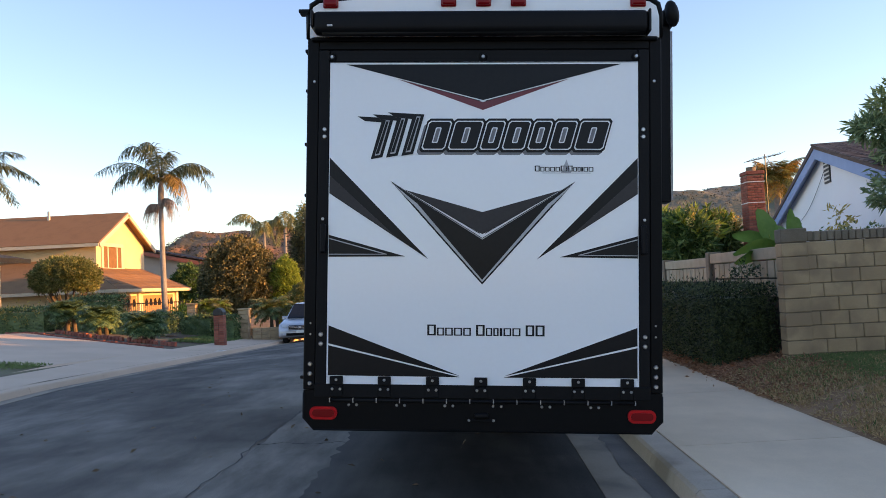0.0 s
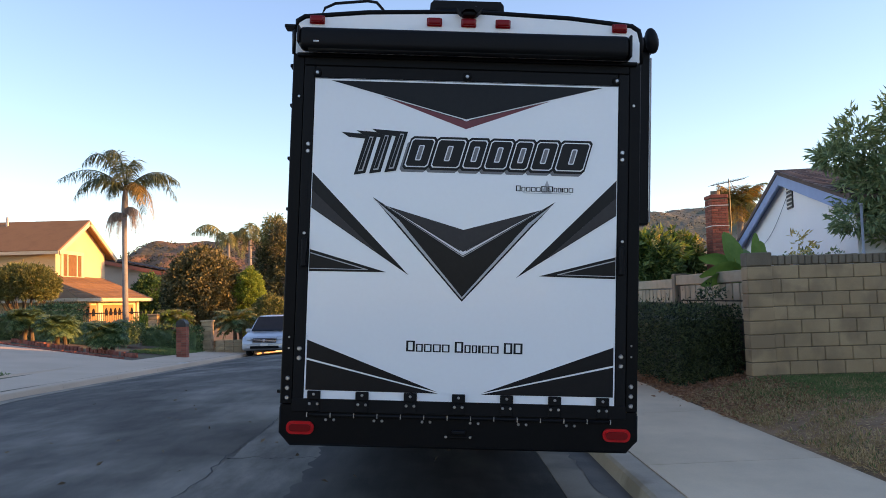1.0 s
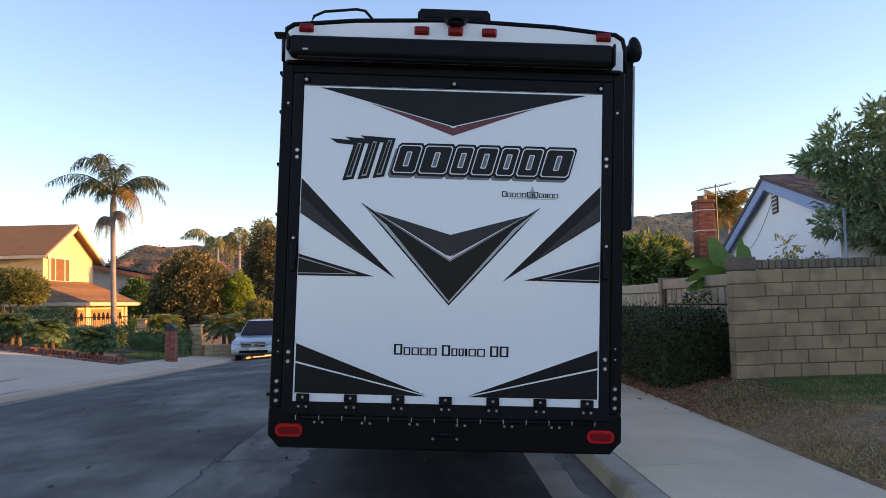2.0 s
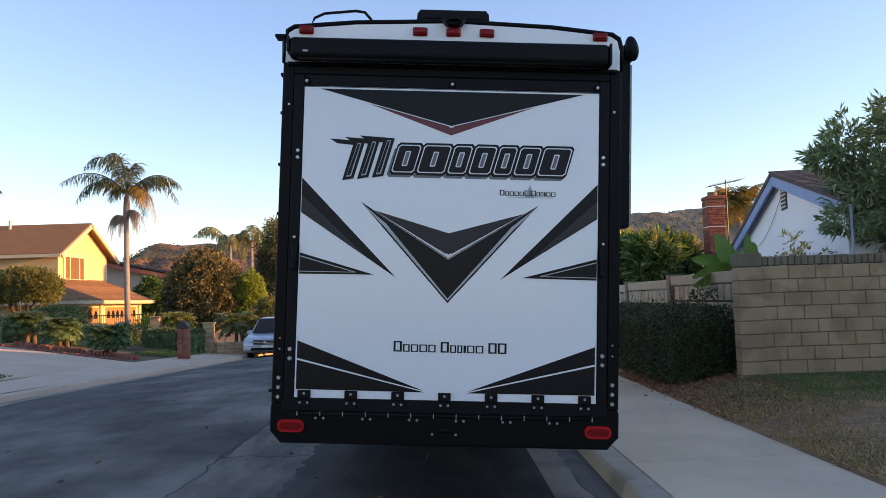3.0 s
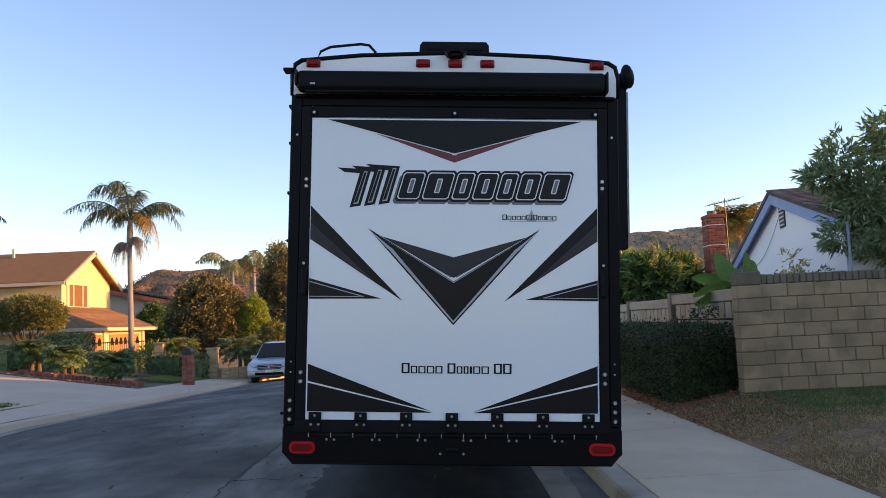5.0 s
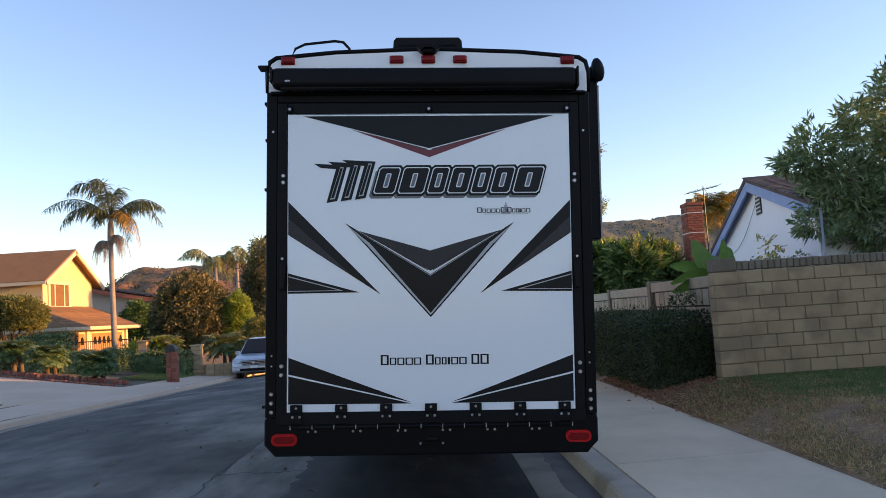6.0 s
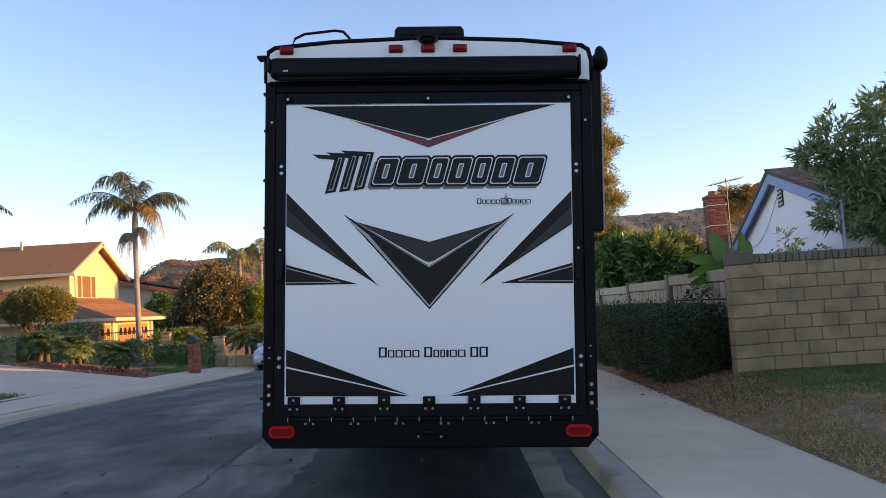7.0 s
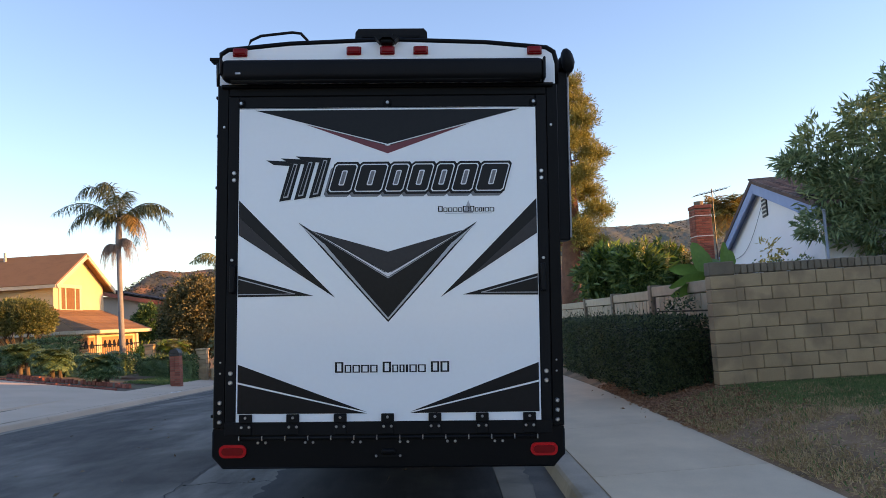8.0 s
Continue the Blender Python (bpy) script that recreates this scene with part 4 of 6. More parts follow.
# ---- trees and plants on the kerb side ----


def limbs(t, base, top, r, forks, seed, material, name="trunk"):
    """A tapered, slightly crooked trunk and its limbs, one mesh each."""
    g = random.Random(seed)
    base, top = Vector(base), Vector(top)
    pts = [base.lerp(top, k / 6) + Vector((g.uniform(-1, 1), g.uniform(-1, 1), 0)) * r * (0.6 if 0 < k < 6 else 0) for k in range(7)]
    part(name, tube(bmesh.new(), pts, [r * (1.25 - 0.75 * k / 6) for k in range(7)], 9), material, t, smooth=True)
    for i in range(forks[0]):
        a = base.lerp(top, g.uniform(0.45, 1.0))
        e = a + Vector((g.uniform(-1, 1) * forks[1], g.uniform(-1, 1) * forks[1], g.uniform(0.2, 0.9) * forks[2]))
        m = a.lerp(e, 0.5) + Vector((0, 0, 0.12 * forks[2]))
        part("limb", tube(bmesh.new(), [a, m, e], [r * 0.4, r * 0.28, r * 0.1], 6), material, t, smooth=True)


def tree(name, label, at, top, r, crowns, forks, bark, leafmats, leaf, seed, shell=0.55, lumpy=0.25):
    """Crowns: centre, radii, clump count, clump spread, leaves per clump, material index."""
    t = thing(name, label, "tree", Matrix.Translation(at))
    limbs(t, (0, 0, -0.1), Vector(top) - Vector(at), r, forks, seed, bark)
    g = np.random.default_rng(seed)
    for c, rad, count, spread, per, k, low in crowns:
        p, d = clumps(g, np.array(c) - np.array(at), rad, count, spread, per, shell, lumpy, low)
        part_mesh("crown", leaves_mesh("crown", p, d, leaf[0], leaf[1], leafmats[k], g), t)
    return t


# the broad tree behind the garden wall
# broad crown reaching over the wall
tree("broadleaf_tree", "leafy green tree with lance-shaped leaves behind the garden wall", (8.2, 7.4, 0.3), (8.3, 7.4, 3.4), 0.13,
     [((8.9, 7.4, 3.3), (1.7, 1.0, 1.35), 720, 0.055, 12, 0, -1), ((7.45, 7.4, 3.35), (0.75, 0.6, 0.6), 230, 0.05, 12, 0, -1), ((6.62, 7.35, 3.78), (0.3, 0.35, 0.2), 60, 0.04, 11, 0, -1), ((6.98, 7.4, 4.15), (0.28, 0.35, 0.33), 52, 0.04, 11, 2, -1),
      ((7.85, 7.4, 4.45), (0.5, 0.5, 0.42), 85, 0.045, 12, 2, -1), ((8.6, 7.4, 4.75), (0.75, 0.6, 0.7), 140, 0.05, 12, 0, -1), ((9.1, 7.4, 5.2), (0.8, 0.6, 0.5), 90, 0.05, 12, 1, 0),
      ((6.85, 7.2, 2.75), (0.42, 0.4, 0.28), 60, 0.05, 10, 0, -1), ((7.9, 7.2, 2.65), (0.8, 0.6, 0.55), 170, 0.05, 12, 0, -1), ((9.4, 7.2, 2.6), (1.1, 0.7, 0.6), 150, 0.05, 12, 0, -1)],
     (11, 1.5, 1.2), BARK, (LEAF, LEAF_OLIVE, LEAF_FRESH), (0.17, 0.042), 31)
post = thing("metal_post", "thin grey metal post standing behind the garden wall", "post", pose(6.63, 6.7, 0.1))
part("pole", tube(bmesh.new(), [(0, 0, -0.1), (0, 0, 2.8)], 0.022, 10), GREY_METAL, post, smooth=True)
part("cap", tube(bmesh.new(), [(0, 0, 2.8), (0, 0, 2.83)], 0.027, 10), GREY_METAL, post, smooth=True)
# loquat and citrus thicket behind the side wall
LOQUAT = pbr("loquat_leaf", (0.055, 0.11, 0.028), (0.2, 0.27, 0.075), 0.45, 1.5, 20, 0.1, island=0.8, through_light=0.25)
for k, (x, y, z, rx, rz, tips) in enumerate(((5.95, 20.4, 2.6, 0.85, 0.95, 0), (6.75, 19.2, 2.45, 0.85, 0.9, 14), (7.85, 20.6, 2.65, 0.75, 0.75, 34), (7.2, 23.0, 2.75, 1.0, 0.85, 0))):
    # The second crown's lime leaves paint sunlit tips onto the upper half.
    t = tree("loquat_tree", "bushy green loquat tree with pale yellow tips", (x, y, 0.0), (x, y, z - 0.2), 0.08,
             [((x, y, z), (rx, 0.8, rz), 300, 0.05, 12, 0, -1), ((x + 0.1, y - 0.2, z + 0.2), (rx * 0.85, 0.6, rz * 0.85), 48, 0.06, 11, 1, 0.0)],
             (6, 0.6, 0.7), BARK, (LOQUAT, LEAF_LIME), (0.31, 0.10), 40 + k)
    if not tips:
        continue
    g = np.random.default_rng(240 + k)
    p, d = clumps(g, (0.1, -0.45, z + 0.1), (rx * 0.9, 0.5, rz * 0.75), tips, 0.03, 5, 0.9, 0.1, 0.0)
    p = np.repeat(p, 6, 0) + np.tile(np.linspace(0, 0.3, 6), len(p))[:, None] * np.repeat(d * 0.25 + np.array((-0.15, 0, 0.75)), 6, 0)
    tagged(part_mesh("flower_spray", leaves_mesh("flower_spray", p, g.normal(size=p.shape), 0.10, 0.06, LEAF_YELLOW, g), t), "pale yellow flower sprays", kind="stuff")


def banana_leaf(t, base, way, length, width, droop, seed):
    """A broad arching leaf with a thick midrib and a wavy torn edge."""
    g = random.Random(seed)
    base, way = Vector(base), Vector(way).normalized()
    side = (Vector((1, 0.15, 0)) if abs(way.x) < 0.6 else Vector((0.15, -0.5, 0.85)))
    side = (side - way * side.dot(way)).normalized()
    mid, lft, rgt = [], [], []
    bm = bmesh.new()
    n = 14
    p = base.copy()
    d = way.copy()
    for i in range(n + 1):
        f = i / n
        w = width * 0.5 * (math.sin(math.pi * min(1, f * 0.96 + 0.04)) ** 0.55) * g.uniform(0.9, 1.05)
        up = side.cross(d).normalized()
        mid.append(bm.verts.new(p))
        lft.append(bm.verts.new(p - side * w + up * w * 0.35))
        rgt.append(bm.verts.new(p + side * w + up * w * 0.35))
        p = p + d * length / n
        d = (d + Vector((0, 0, -droop / n))).normalized()
    for i in range(n):
        bm.faces.new((mid[i], mid[i + 1], lft[i + 1], lft[i]))
        bm.faces.new((mid[i], rgt[i], rgt[i + 1], mid[i + 1]))
    leaf = part("leaf", bm, BANANA, t, smooth=True)
    rib = bmesh.new()
    tube(rib, [v for v in (base, base + way * length * 0.35)], [0.014, 0.008], 6)
    part("midrib", rib, LEAF_LIME, leaf)


ban = thing("banana_plant", "banana plant with broad bright green leaves", "plant", pose(5.15, 8.0, 0.2))
for i in range(3):
    part("stem", tube(bmesh.new(), [(0.1 * i - 0.1, 0.1 * i, -0.2), (0.08 * i - 0.1, 0.08 * i, 1.0), (0.1 * i - 0.12, 0.05 * i, 1.85)], [0.09, 0.075, 0.05], 9), LEAF_LIME, ban, smooth=True)
for i, (b, w, ln, wd, dr) in enumerate((((-0.02, 0, 1.72), (-0.28, 0, 1.0), 0.75, 0.34, 0.35), ((0.0, -0.05, 1.75), (-1.0, -0.2, 0.42), 0.85, 0.30, 1.1), ((-0.1, -0.05, 1.68), (-1.0, -0.3, 0.0), 0.75, 0.26, 0.5), ((0.0, 0.1, 1.8), (-0.9, 0.2, 0.7), 0.7, 0.28, 0.8),
                                        ((0.26, 0.0, 1.85), (0.06, 0, 1.0), 0.56, 0.17, 0.2), ((0.36, 0.1, 1.85), (0.12, 0, 1.0), 0.42, 0.24, 0.5), ((-0.05, 0.1, 1.7), (0.5, 0.6, 0.8), 0.8, 0.28, 0.6))):
    banana_leaf(ban, b, w, ln, wd, dr, 60 + i)
g = np.random.default_rng(66)
p, d = clumps(g, (6.3, 8.2, 2.35), (0.22, 0.15, 0.28), 14, 0.05, 8)
leafy("yellow_shrub", "small shrub with yellow tips behind the wall", "shrub", [("leaves", p, d, 0.12, 0.035, LEAF_YELLOW)], (6.3, 8.2, 0.3), 66)
p, d = clumps(g, (6.7, 8.3, 2.15), (0.55, 0.2, 0.12), 22, 0.05, 8)
leafy("low_shrub", "low dark shrub behind the garden wall", "shrub", [("leaves", p, d, 0.09, 0.04, LEAF)], (6.7, 8.3, 0.3), 67)


def frond(t, base, way, length, droop, leaflet, n, mat, seed, width=0.035, rib=0.014, hang=0.5, name="frond", via=None):
    """An arching palm frond: a rib with two rows of drooping leaflets, one mesh."""
    g = np.random.default_rng(seed)
    p, d = np.array(base, float), np.array(way, float)
    d /= np.linalg.norm(d)
    pts, dirs, path = [], [], []
    steps = 12
    for i in range(steps + 1):
        path.append(p.copy())
        p = p + d * length / steps
        d = d + np.array((0, 0, -droop / steps))
        d /= np.linalg.norm(d)
    if via is not None:
        u = np.linspace(0, 1, steps + 1)[:, None]
        path = (1 - u) ** 2 * np.array(base, float) + 2 * u * (1 - u) * np.array(via[0], float) + u * u * np.array(via[1], float)
    path = np.array(path)
    f = np.repeat(np.linspace(0.10, 1.0, n), 2)
    k = np.minimum((f * steps).astype(int), steps - 1)
    w = (f * steps - k)[:, None]
    pos = path[k] * (1 - w) + path[k + 1] * w
    tan = path[k + 1] - path[k]
    tan /= np.linalg.norm(tan, axis=1, keepdims=True)
    side = np.cross(tan, (0, 0, 1.0))
    side /= np.linalg.norm(side, axis=1, keepdims=True) + 1e-6
    sgn = np.tile((1, -1), n)[:, None]
    ld = side * sgn + tan * 0.55 + np.array((0, 0, -hang)) * g.uniform(0.4, 1.3, (len(side), 1)) + g.normal(size=side.shape) * 0.24
    ln = leaflet * (np.sin(np.pi * (f * 0.8 + 0.15)) ** 0.6)
    ld = ld / np.linalg.norm(ld, axis=1, keepdims=True)
    up = np.cross(ld, tan)
    tip = pos + ld * ln[:, None] + np.array((0, 0, -0.25)) * ln[:, None] * hang
    mid = pos + ld * ln[:, None] * 0.5
    q = tan * width * 0.5
    v = np.stack([pos - q * 0.6, mid - q, tip, mid + q, pos + q * 0.6], 1).reshape(-1, 3)
    faces = []
    for i in range(len(pos)):
        o = i * 5
        faces += [(o, o + 1, o + 3, o + 4), (o + 1, o + 2, o + 3)]
    o = len(v)
    rv = []
    for i, c in enumerate(path):
        r = rib * (1 - 0.8 * i / steps)
        rv += [c + (0, 0, r), c + (r, 0, -r), c + (-r, 0, -r)]
    for i in range(steps):
        for j in range(3):
            faces.append((o + i * 3 + j, o + i * 3 + (j + 1) % 3, o + i * 3 + 3 + (j + 1) % 3, o + i * 3 + 3 + j))
    me = bpy.data.meshes.new(name)
    me.from_pydata(np.concatenate([v, np.array(rv)]).tolist(), [], faces)
    me.materials.append(mat)
    return part_mesh(name, me, t)


def palm(name, label, at, height, r, fronds, length, leaflet, n, seed, droop=1.3, mats=(PALM_LEAF,), lift=0.7, lean=0.0, hang=0.5, dead=0, trunk_mat=PALM_BARK, width=0.045):
    t = thing(name, label, "palm", Matrix.Translation(at))
    g = random.Random(seed)
    pts = [(lean * k / 8, 0, -0.2 + (height + 0.2) * k / 8) for k in range(9)]
    bm = tube(bmesh.new(), pts, [r * (1.25 - 0.45 * min(1, k / 5)) for k in range(9)], 12)
    part("trunk", bm, trunk_mat, t, "ringed pale palm trunk", True)
    top = Vector((lean, 0, height))
    for i in range(fronds):
        a = 2 * math.pi * (i * 0.382 + g.uniform(-0.03, 0.03))
        f = i / max(1, fronds - 1)
        e = lift * (1.3 - 1.5 * f) + g.uniform(-0.12, 0.12)
        frond(t, top, (math.cos(a), math.sin(a), e), length * g.uniform(0.85, 1.1), droop * g.uniform(0.8, 1.15), leaflet, n, mats[i % len(mats)], seed * 100 + i, width, 0.02 if length > 1 else 0.01, hang)
    return t


# palm behind the chimney, small palm in the thicket, pine
palm("fan_palm", "shaggy olive palm behind the brick chimney", (12.55, 27.0, -0.2), 5.35, 0.16, 30, 1.35, 0.5, 36, 71, 1.5, (PALM_PALE, PALM_GOLD, LEAF_OLIVE), 1.9)
palm("garden_palm", "small dark feathery palm in the far garden", (7.1, 24.0, -0.2), 3.2, 0.10, 12, 1.1, 0.4, 20, 72, 1.2, (PALM_LEAF,), 0.8)
pine = thing("pine_tree", "tall columnar pine with sunlit reddish bark", "tree", pose(6.0, 28.0, -0.4))
part("trunk", tube(bmesh.new(), [(0.05, 0, -0.1), (0.0, 0, 3), (0.25, 0, 6), (0.2, 0, 9), (0.1, 0, 11.6)], [0.52, 0.42, 0.34, 0.22, 0.05], 12), BARK_RED, pine, "reddish fissured pine trunk", True)
g = np.random.default_rng(75)
for i in range(24):
    z = 4.6 + i * 0.30
    a = i * 2.4
    rr = 2.5 * (1.0 - ((z - 6.5) / 8.5) ** 2) * g.uniform(0.7, 1.1)
    c = np.array((0.15 + rr * 0.5 * math.cos(a), rr * 0.5 * math.sin(a), z))
    part("limb", tube(bmesh.new(), [(0.15, 0, z - 0.2), tuple(c)], [0.06, 0.02], 5), BARK_RED, pine)
    p, d = clumps(g, c, (0.72, 0.72, 0.5), 80, 0.11, 36, 0.2)
    part_mesh("foliage", leaves_mesh("foliage", p, d + np.array((0, 0, 0.4)), 0.2, 0.035, NEEDLE, g), pine)

# ---- the white house by the garden wall ----
AX = Vector((-0.193, -0.981, 0))          # along its street front, towards the camera
INW = Vector((0.981, -0.193, 0))          # into the house
APEX = Vector((8.22, 12.2, 0))
EAVE_Z, APEX_Z = 2.95, 4.30
wh = thing("white_house", "white stucco house with pale blue eaves and brown roof tiles", "house", pose(7.93, 12.2, 0.2))
HB = Matrix(((AX.x, INW.x, 0, 0), (AX.y, INW.y, 0, 0), (0, 0, 1, -0.2), (0, 0, 0, 1)))


def turned(bm, m):
    bmesh.ops.transform(bm, matrix=m, verts=bm.verts)
    return bm


part("wall", turned(prism(bmesh.new(), [(-5.3, 0.1), (4.7, 0.1), (4.7, 3.08), (0, 4.16), (-5.3, 2.95)], 0.0, 9.0), HB), STUCCO_WHITE, wh, "smooth white stucco gable wall")
S = (APEX_Z - EAVE_Z) / 5.85
for sgn, ext in ((-1, 5.85), (1, 5.1)):
    part("roof", turned(slab(bmesh.new(), [(0, -0.15, APEX_Z), (sgn * ext, -0.15, APEX_Z - S * ext), (sgn * ext, 9.3, APEX_Z - S * ext), (0, 9.3, APEX_Z)], 0.06), HB), TILE_BROWN, wh)
    part("bargeboard", turned(slab(bmesh.new(), [(0, -0.19, APEX_Z - 0.07), (sgn * ext, -0.19, APEX_Z - S * ext - 0.07), (sgn * ext, -0.15, APEX_Z - S * ext - 0.07), (0, -0.15, APEX_Z - 0.07)], 0.24), HB), TRIM_BLUE, wh, "pale blue painted bargeboard")
    part("soffit", turned(slab(bmesh.new(), [(0, -0.15, APEX_Z - 0.14), (sgn * ext, -0.15, APEX_Z - S * ext - 0.14), (sgn * ext, 0.0, APEX_Z - S * ext - 0.14), (0, 0.0, APEX_Z - 0.14)], 0.03), HB), TRIM_BLUE, wh)
    part("roof_edge", turned(slab(bmesh.new(), [(0, -0.21, APEX_Z + 0.03), (sgn * ext, -0.21, APEX_Z - S * ext + 0.03), (sgn * ext, -0.09, APEX_Z - S * ext + 0.03), (0, -0.09, APEX_Z + 0.03)], 0.11), HB), TILE_BROWN, wh, "dark rake tiles")
vent = part("gable_vent", turned(boxed(0.05, 0.55, -0.03, 0.02, 3.40, 3.88), HB), IRON, wh, "dark louvred gable vent")
for k in range(5):
    part("slat", turned(boxed(0.07, 0.53, -0.05, -0.03, 3.44 + k * 0.09, 3.47 + k * 0.09), HB), TRIM_WHITE, vent)
bm = bmesh.new()
tube(bm, [HB @ Vector((0.2 - 4.5 * (k / 10), -0.03, 3.75 - 1.05 * (k / 10) - 0.35 * math.sin(math.pi * k / 10))) for k in range(11)], 0.006, 5)
part("cable", bm, IRON, wh)
for r in range(18):
    for c in range(16):
        x0, y0 = 0.14 + r * 0.262, -0.30 + c * 0.262
        z = APEX_Z - S * (x0 + 0.13) + 0.03
        ob = piece("tile", 0.30, 0.25, 0.045, (HB @ Vector((x0 + 0.13, y0 + 0.13, z))), TILE_BROWN, wh, 0.02)
        ob.matrix_basis = Matrix.Translation(HB @ Vector((x0 + 0.13, y0 + 0.13, z))) @ HB.to_3x3().to_4x4() @ pose(0, 0, 0, 0, math.degrees(math.atan(S)) - 4, 0)
chim = thing("chimney", "red brick chimney with pale mortar bands", "chimney", pose(8.95, 19.6, -0.2))
part("core", boxed(-0.255, 0.255, -0.28, 0.28, 0, 4.75), MORTAR, chim)
for row in range(26):
    z = 2.72 + row * 0.078
    x = -0.268
    for w in ((0.215, 0.215, 0.1) if row % 2 else (0.1, 0.215, 0.215)):
        piece("brick", w - 0.01, 0.03, 0.066, (x + w / 2, -0.288, z), BRICK, chim, 0.005)
        x += w
    for k in range(2):
        piece("brick", 0.03, 0.27, 0.066, (-0.262, -0.14 + k * 0.285, z), BRICK, chim, 0.005)
part("lower_shaft", boxed(-0.29, 0.29, -0.31, 0.31, 0.0, 2.66, bevel=0.01), BRICK, chim)
part("crown", boxed(-0.285, 0.285, -0.32, 0.32, 4.74, 4.86, bevel=0.02), BRICK, chim)
part("flue", tube(bmesh.new(), [(-0.02, 0, 4.84), (-0.02, 0, 5.0)], 0.15, 12), BLOCK_GREY, chim)
for z in (3.85, 4.5):
    part("band", boxed(-0.285, 0.285, -0.312, 0.31, z, z + 0.025), TRIM_WHITE, chim)
ant = thing("aerial", "rusty television aerial on a thin mast", "aerial", pose(9.45, 19.75, -0.2))
part("mast", tube(bmesh.new(), [(0, 0, 0), (0, 0, 5.42)], 0.018, 6), IRON, ant)
part("boom", tube(bmesh.new(), [(-0.6, 0, 5.2), (0.55, 0.1, 5.42)], 0.014, 6), IRON, ant)
for k in range(7):
    part("rod", tube(bmesh.new(), [(-0.5 + k * 0.16, -0.45, 5.24 + k * 0.028), (-0.5 + k * 0.16, 0.5, 5.24 + k * 0.028)], 0.007, 5), IRON, ant)
part("strut", tube(bmesh.new(), [(0.05, 0, 5.3), (0.3, 0.05, 4.9)], 0.008, 5), IRON, ant)
pole = thing("pipe_post", "slim pale metal pipe post behind the wall", "post", pose(7.3, 8.0, 0.25))
part("pipe", tube(bmesh.new(), [(0, 0, 0), (0, 0, 2.75)], 0.028, 8), TRIM_WHITE, pole)
part("pipe_cap", tube(bmesh.new(), [(0, 0, 2.74), (0, 0, 2.80)], 0.036, 8), GREY_METAL, pole)
shed = thing("garden_shed", "low white garden shed roof behind the side wall", "shed", pose(6.2, 17.2, -0.2))
part("wall", boxed(-1.2, 1.6, -0.8, 0.8, 0, 1.75), STUCCO_WHITE, shed)
part("roof", turned(slab(bmesh.new(), [(-1.4, -1.0, 1.80), (1.8, -1.0, 2.0), (1.8, 1.0, 2.0), (-1.4, 1.0, 1.80)], 0.06), Matrix()), GREY_METAL, shed)

# ---- across the street: the cream house ----
ch = thing("cream_house", "cream two-storey house with brown shingle roofs in evening sun", "house", pose(-23.0, 42.6, 0.0))
O = Vector((-23.0, 42.6, 0.0))


def at_house(bm):
    bmesh.ops.translate(bm, vec=-O, verts=bm.verts)
    return bm


def gable_x(x0, x1, pts):
    """An outline in y and z drawn out along x."""
    bm = bmesh.new()
    a = [bm.verts.new((x0, y, z)) for y, z in pts]
    b = [bm.verts.new((x1, y, z)) for y, z in pts]
    bm.faces.new(a)
    bm.faces.new(b[::-1])
    for i in range(len(pts)):
        j = (i + 1) % len(pts)
        bm.faces.new((a[i], b[i], b[j], a[j]))
    return bm


upper = part("upper_wall", at_house(gable_x(-42, -23.0, [(42.6, -0.4), (49.8, -0.4), (49.8, 5.27), (46.2, 7.1), (42.6, 5.27)])), STUCCO_CREAM, ch, "cream stucco upper storey")
lower = part("garage_wall", at_house(boxed(-42, -20.3, 38.6, 48.8, -0.4, 2.12)), STUCCO_CREAM, ch, "cream stucco garage front")
part("roof", at_house(slab(bmesh.new(), [(-22.5, 46.2, 7.30), (-22.5, 41.9, 5.10), (-43, 41.9, 5.10), (-43, 46.2, 7.30)], 0.16)), SHINGLE, ch, "brown shingle roof slope")
part("roof", at_house(slab(bmesh.new(), [(-22.5, 46.2, 7.30), (-22.5, 50.6, 5.05), (-43, 50.6, 5.05), (-43, 46.2, 7.30)], 0.16)), SHINGLE, ch, "brown shingle roof slope")
for ya, yb, za, zb in ((46.2, 41.9, 7.24, 5.04), (46.2, 50.6, 7.24, 4.99)):
    part("bargeboard", at_house(slab(bmesh.new(), [(-22.52, ya, za), (-22.52, yb, zb), (-22.42, yb, zb), (-22.42, ya, za)], 0.26)), TRIM_CREAM, ch, "cream bargeboard")
part("fascia", at_house(boxed(-43, -22.5, 41.86, 41.92, 4.86, 5.06)), TRIM_CREAM, ch)
# lower hipped roof
HIP = [(-19.6, 37.9, 2.16), (-23.0, 41.3, 3.60), (-23.0, 49.4, 3.60), (-19.6, 49.4, 2.16)]
part("roof", at_house(slab(bmesh.new(), HIP, 0.12)), SHINGLE, ch, "brown shingle skirt roof")
part("roof", at_house(slab(bmesh.new(), [(-19.6, 37.9, 2.16), (-43, 37.9, 2.16), (-43, 42.6, 4.15), (-24.3, 42.6, 4.15)], 0.12)), SHINGLE, ch, "brown shingle skirt roof")
part("fascia", at_house(boxed(-19.66, -19.56, 37.9, 49.4, 1.98, 2.16)), TRIM_CREAM, ch)
part("fascia", at_house(boxed(-43, -19.58, 37.86, 37.94, 1.98, 2.16)), TRIM_CREAM, ch)
part("soffit", at_house(boxed(-20.3, -19.62, 38.0, 49.3, 1.95, 1.99)), TRIM_CREAM, ch)
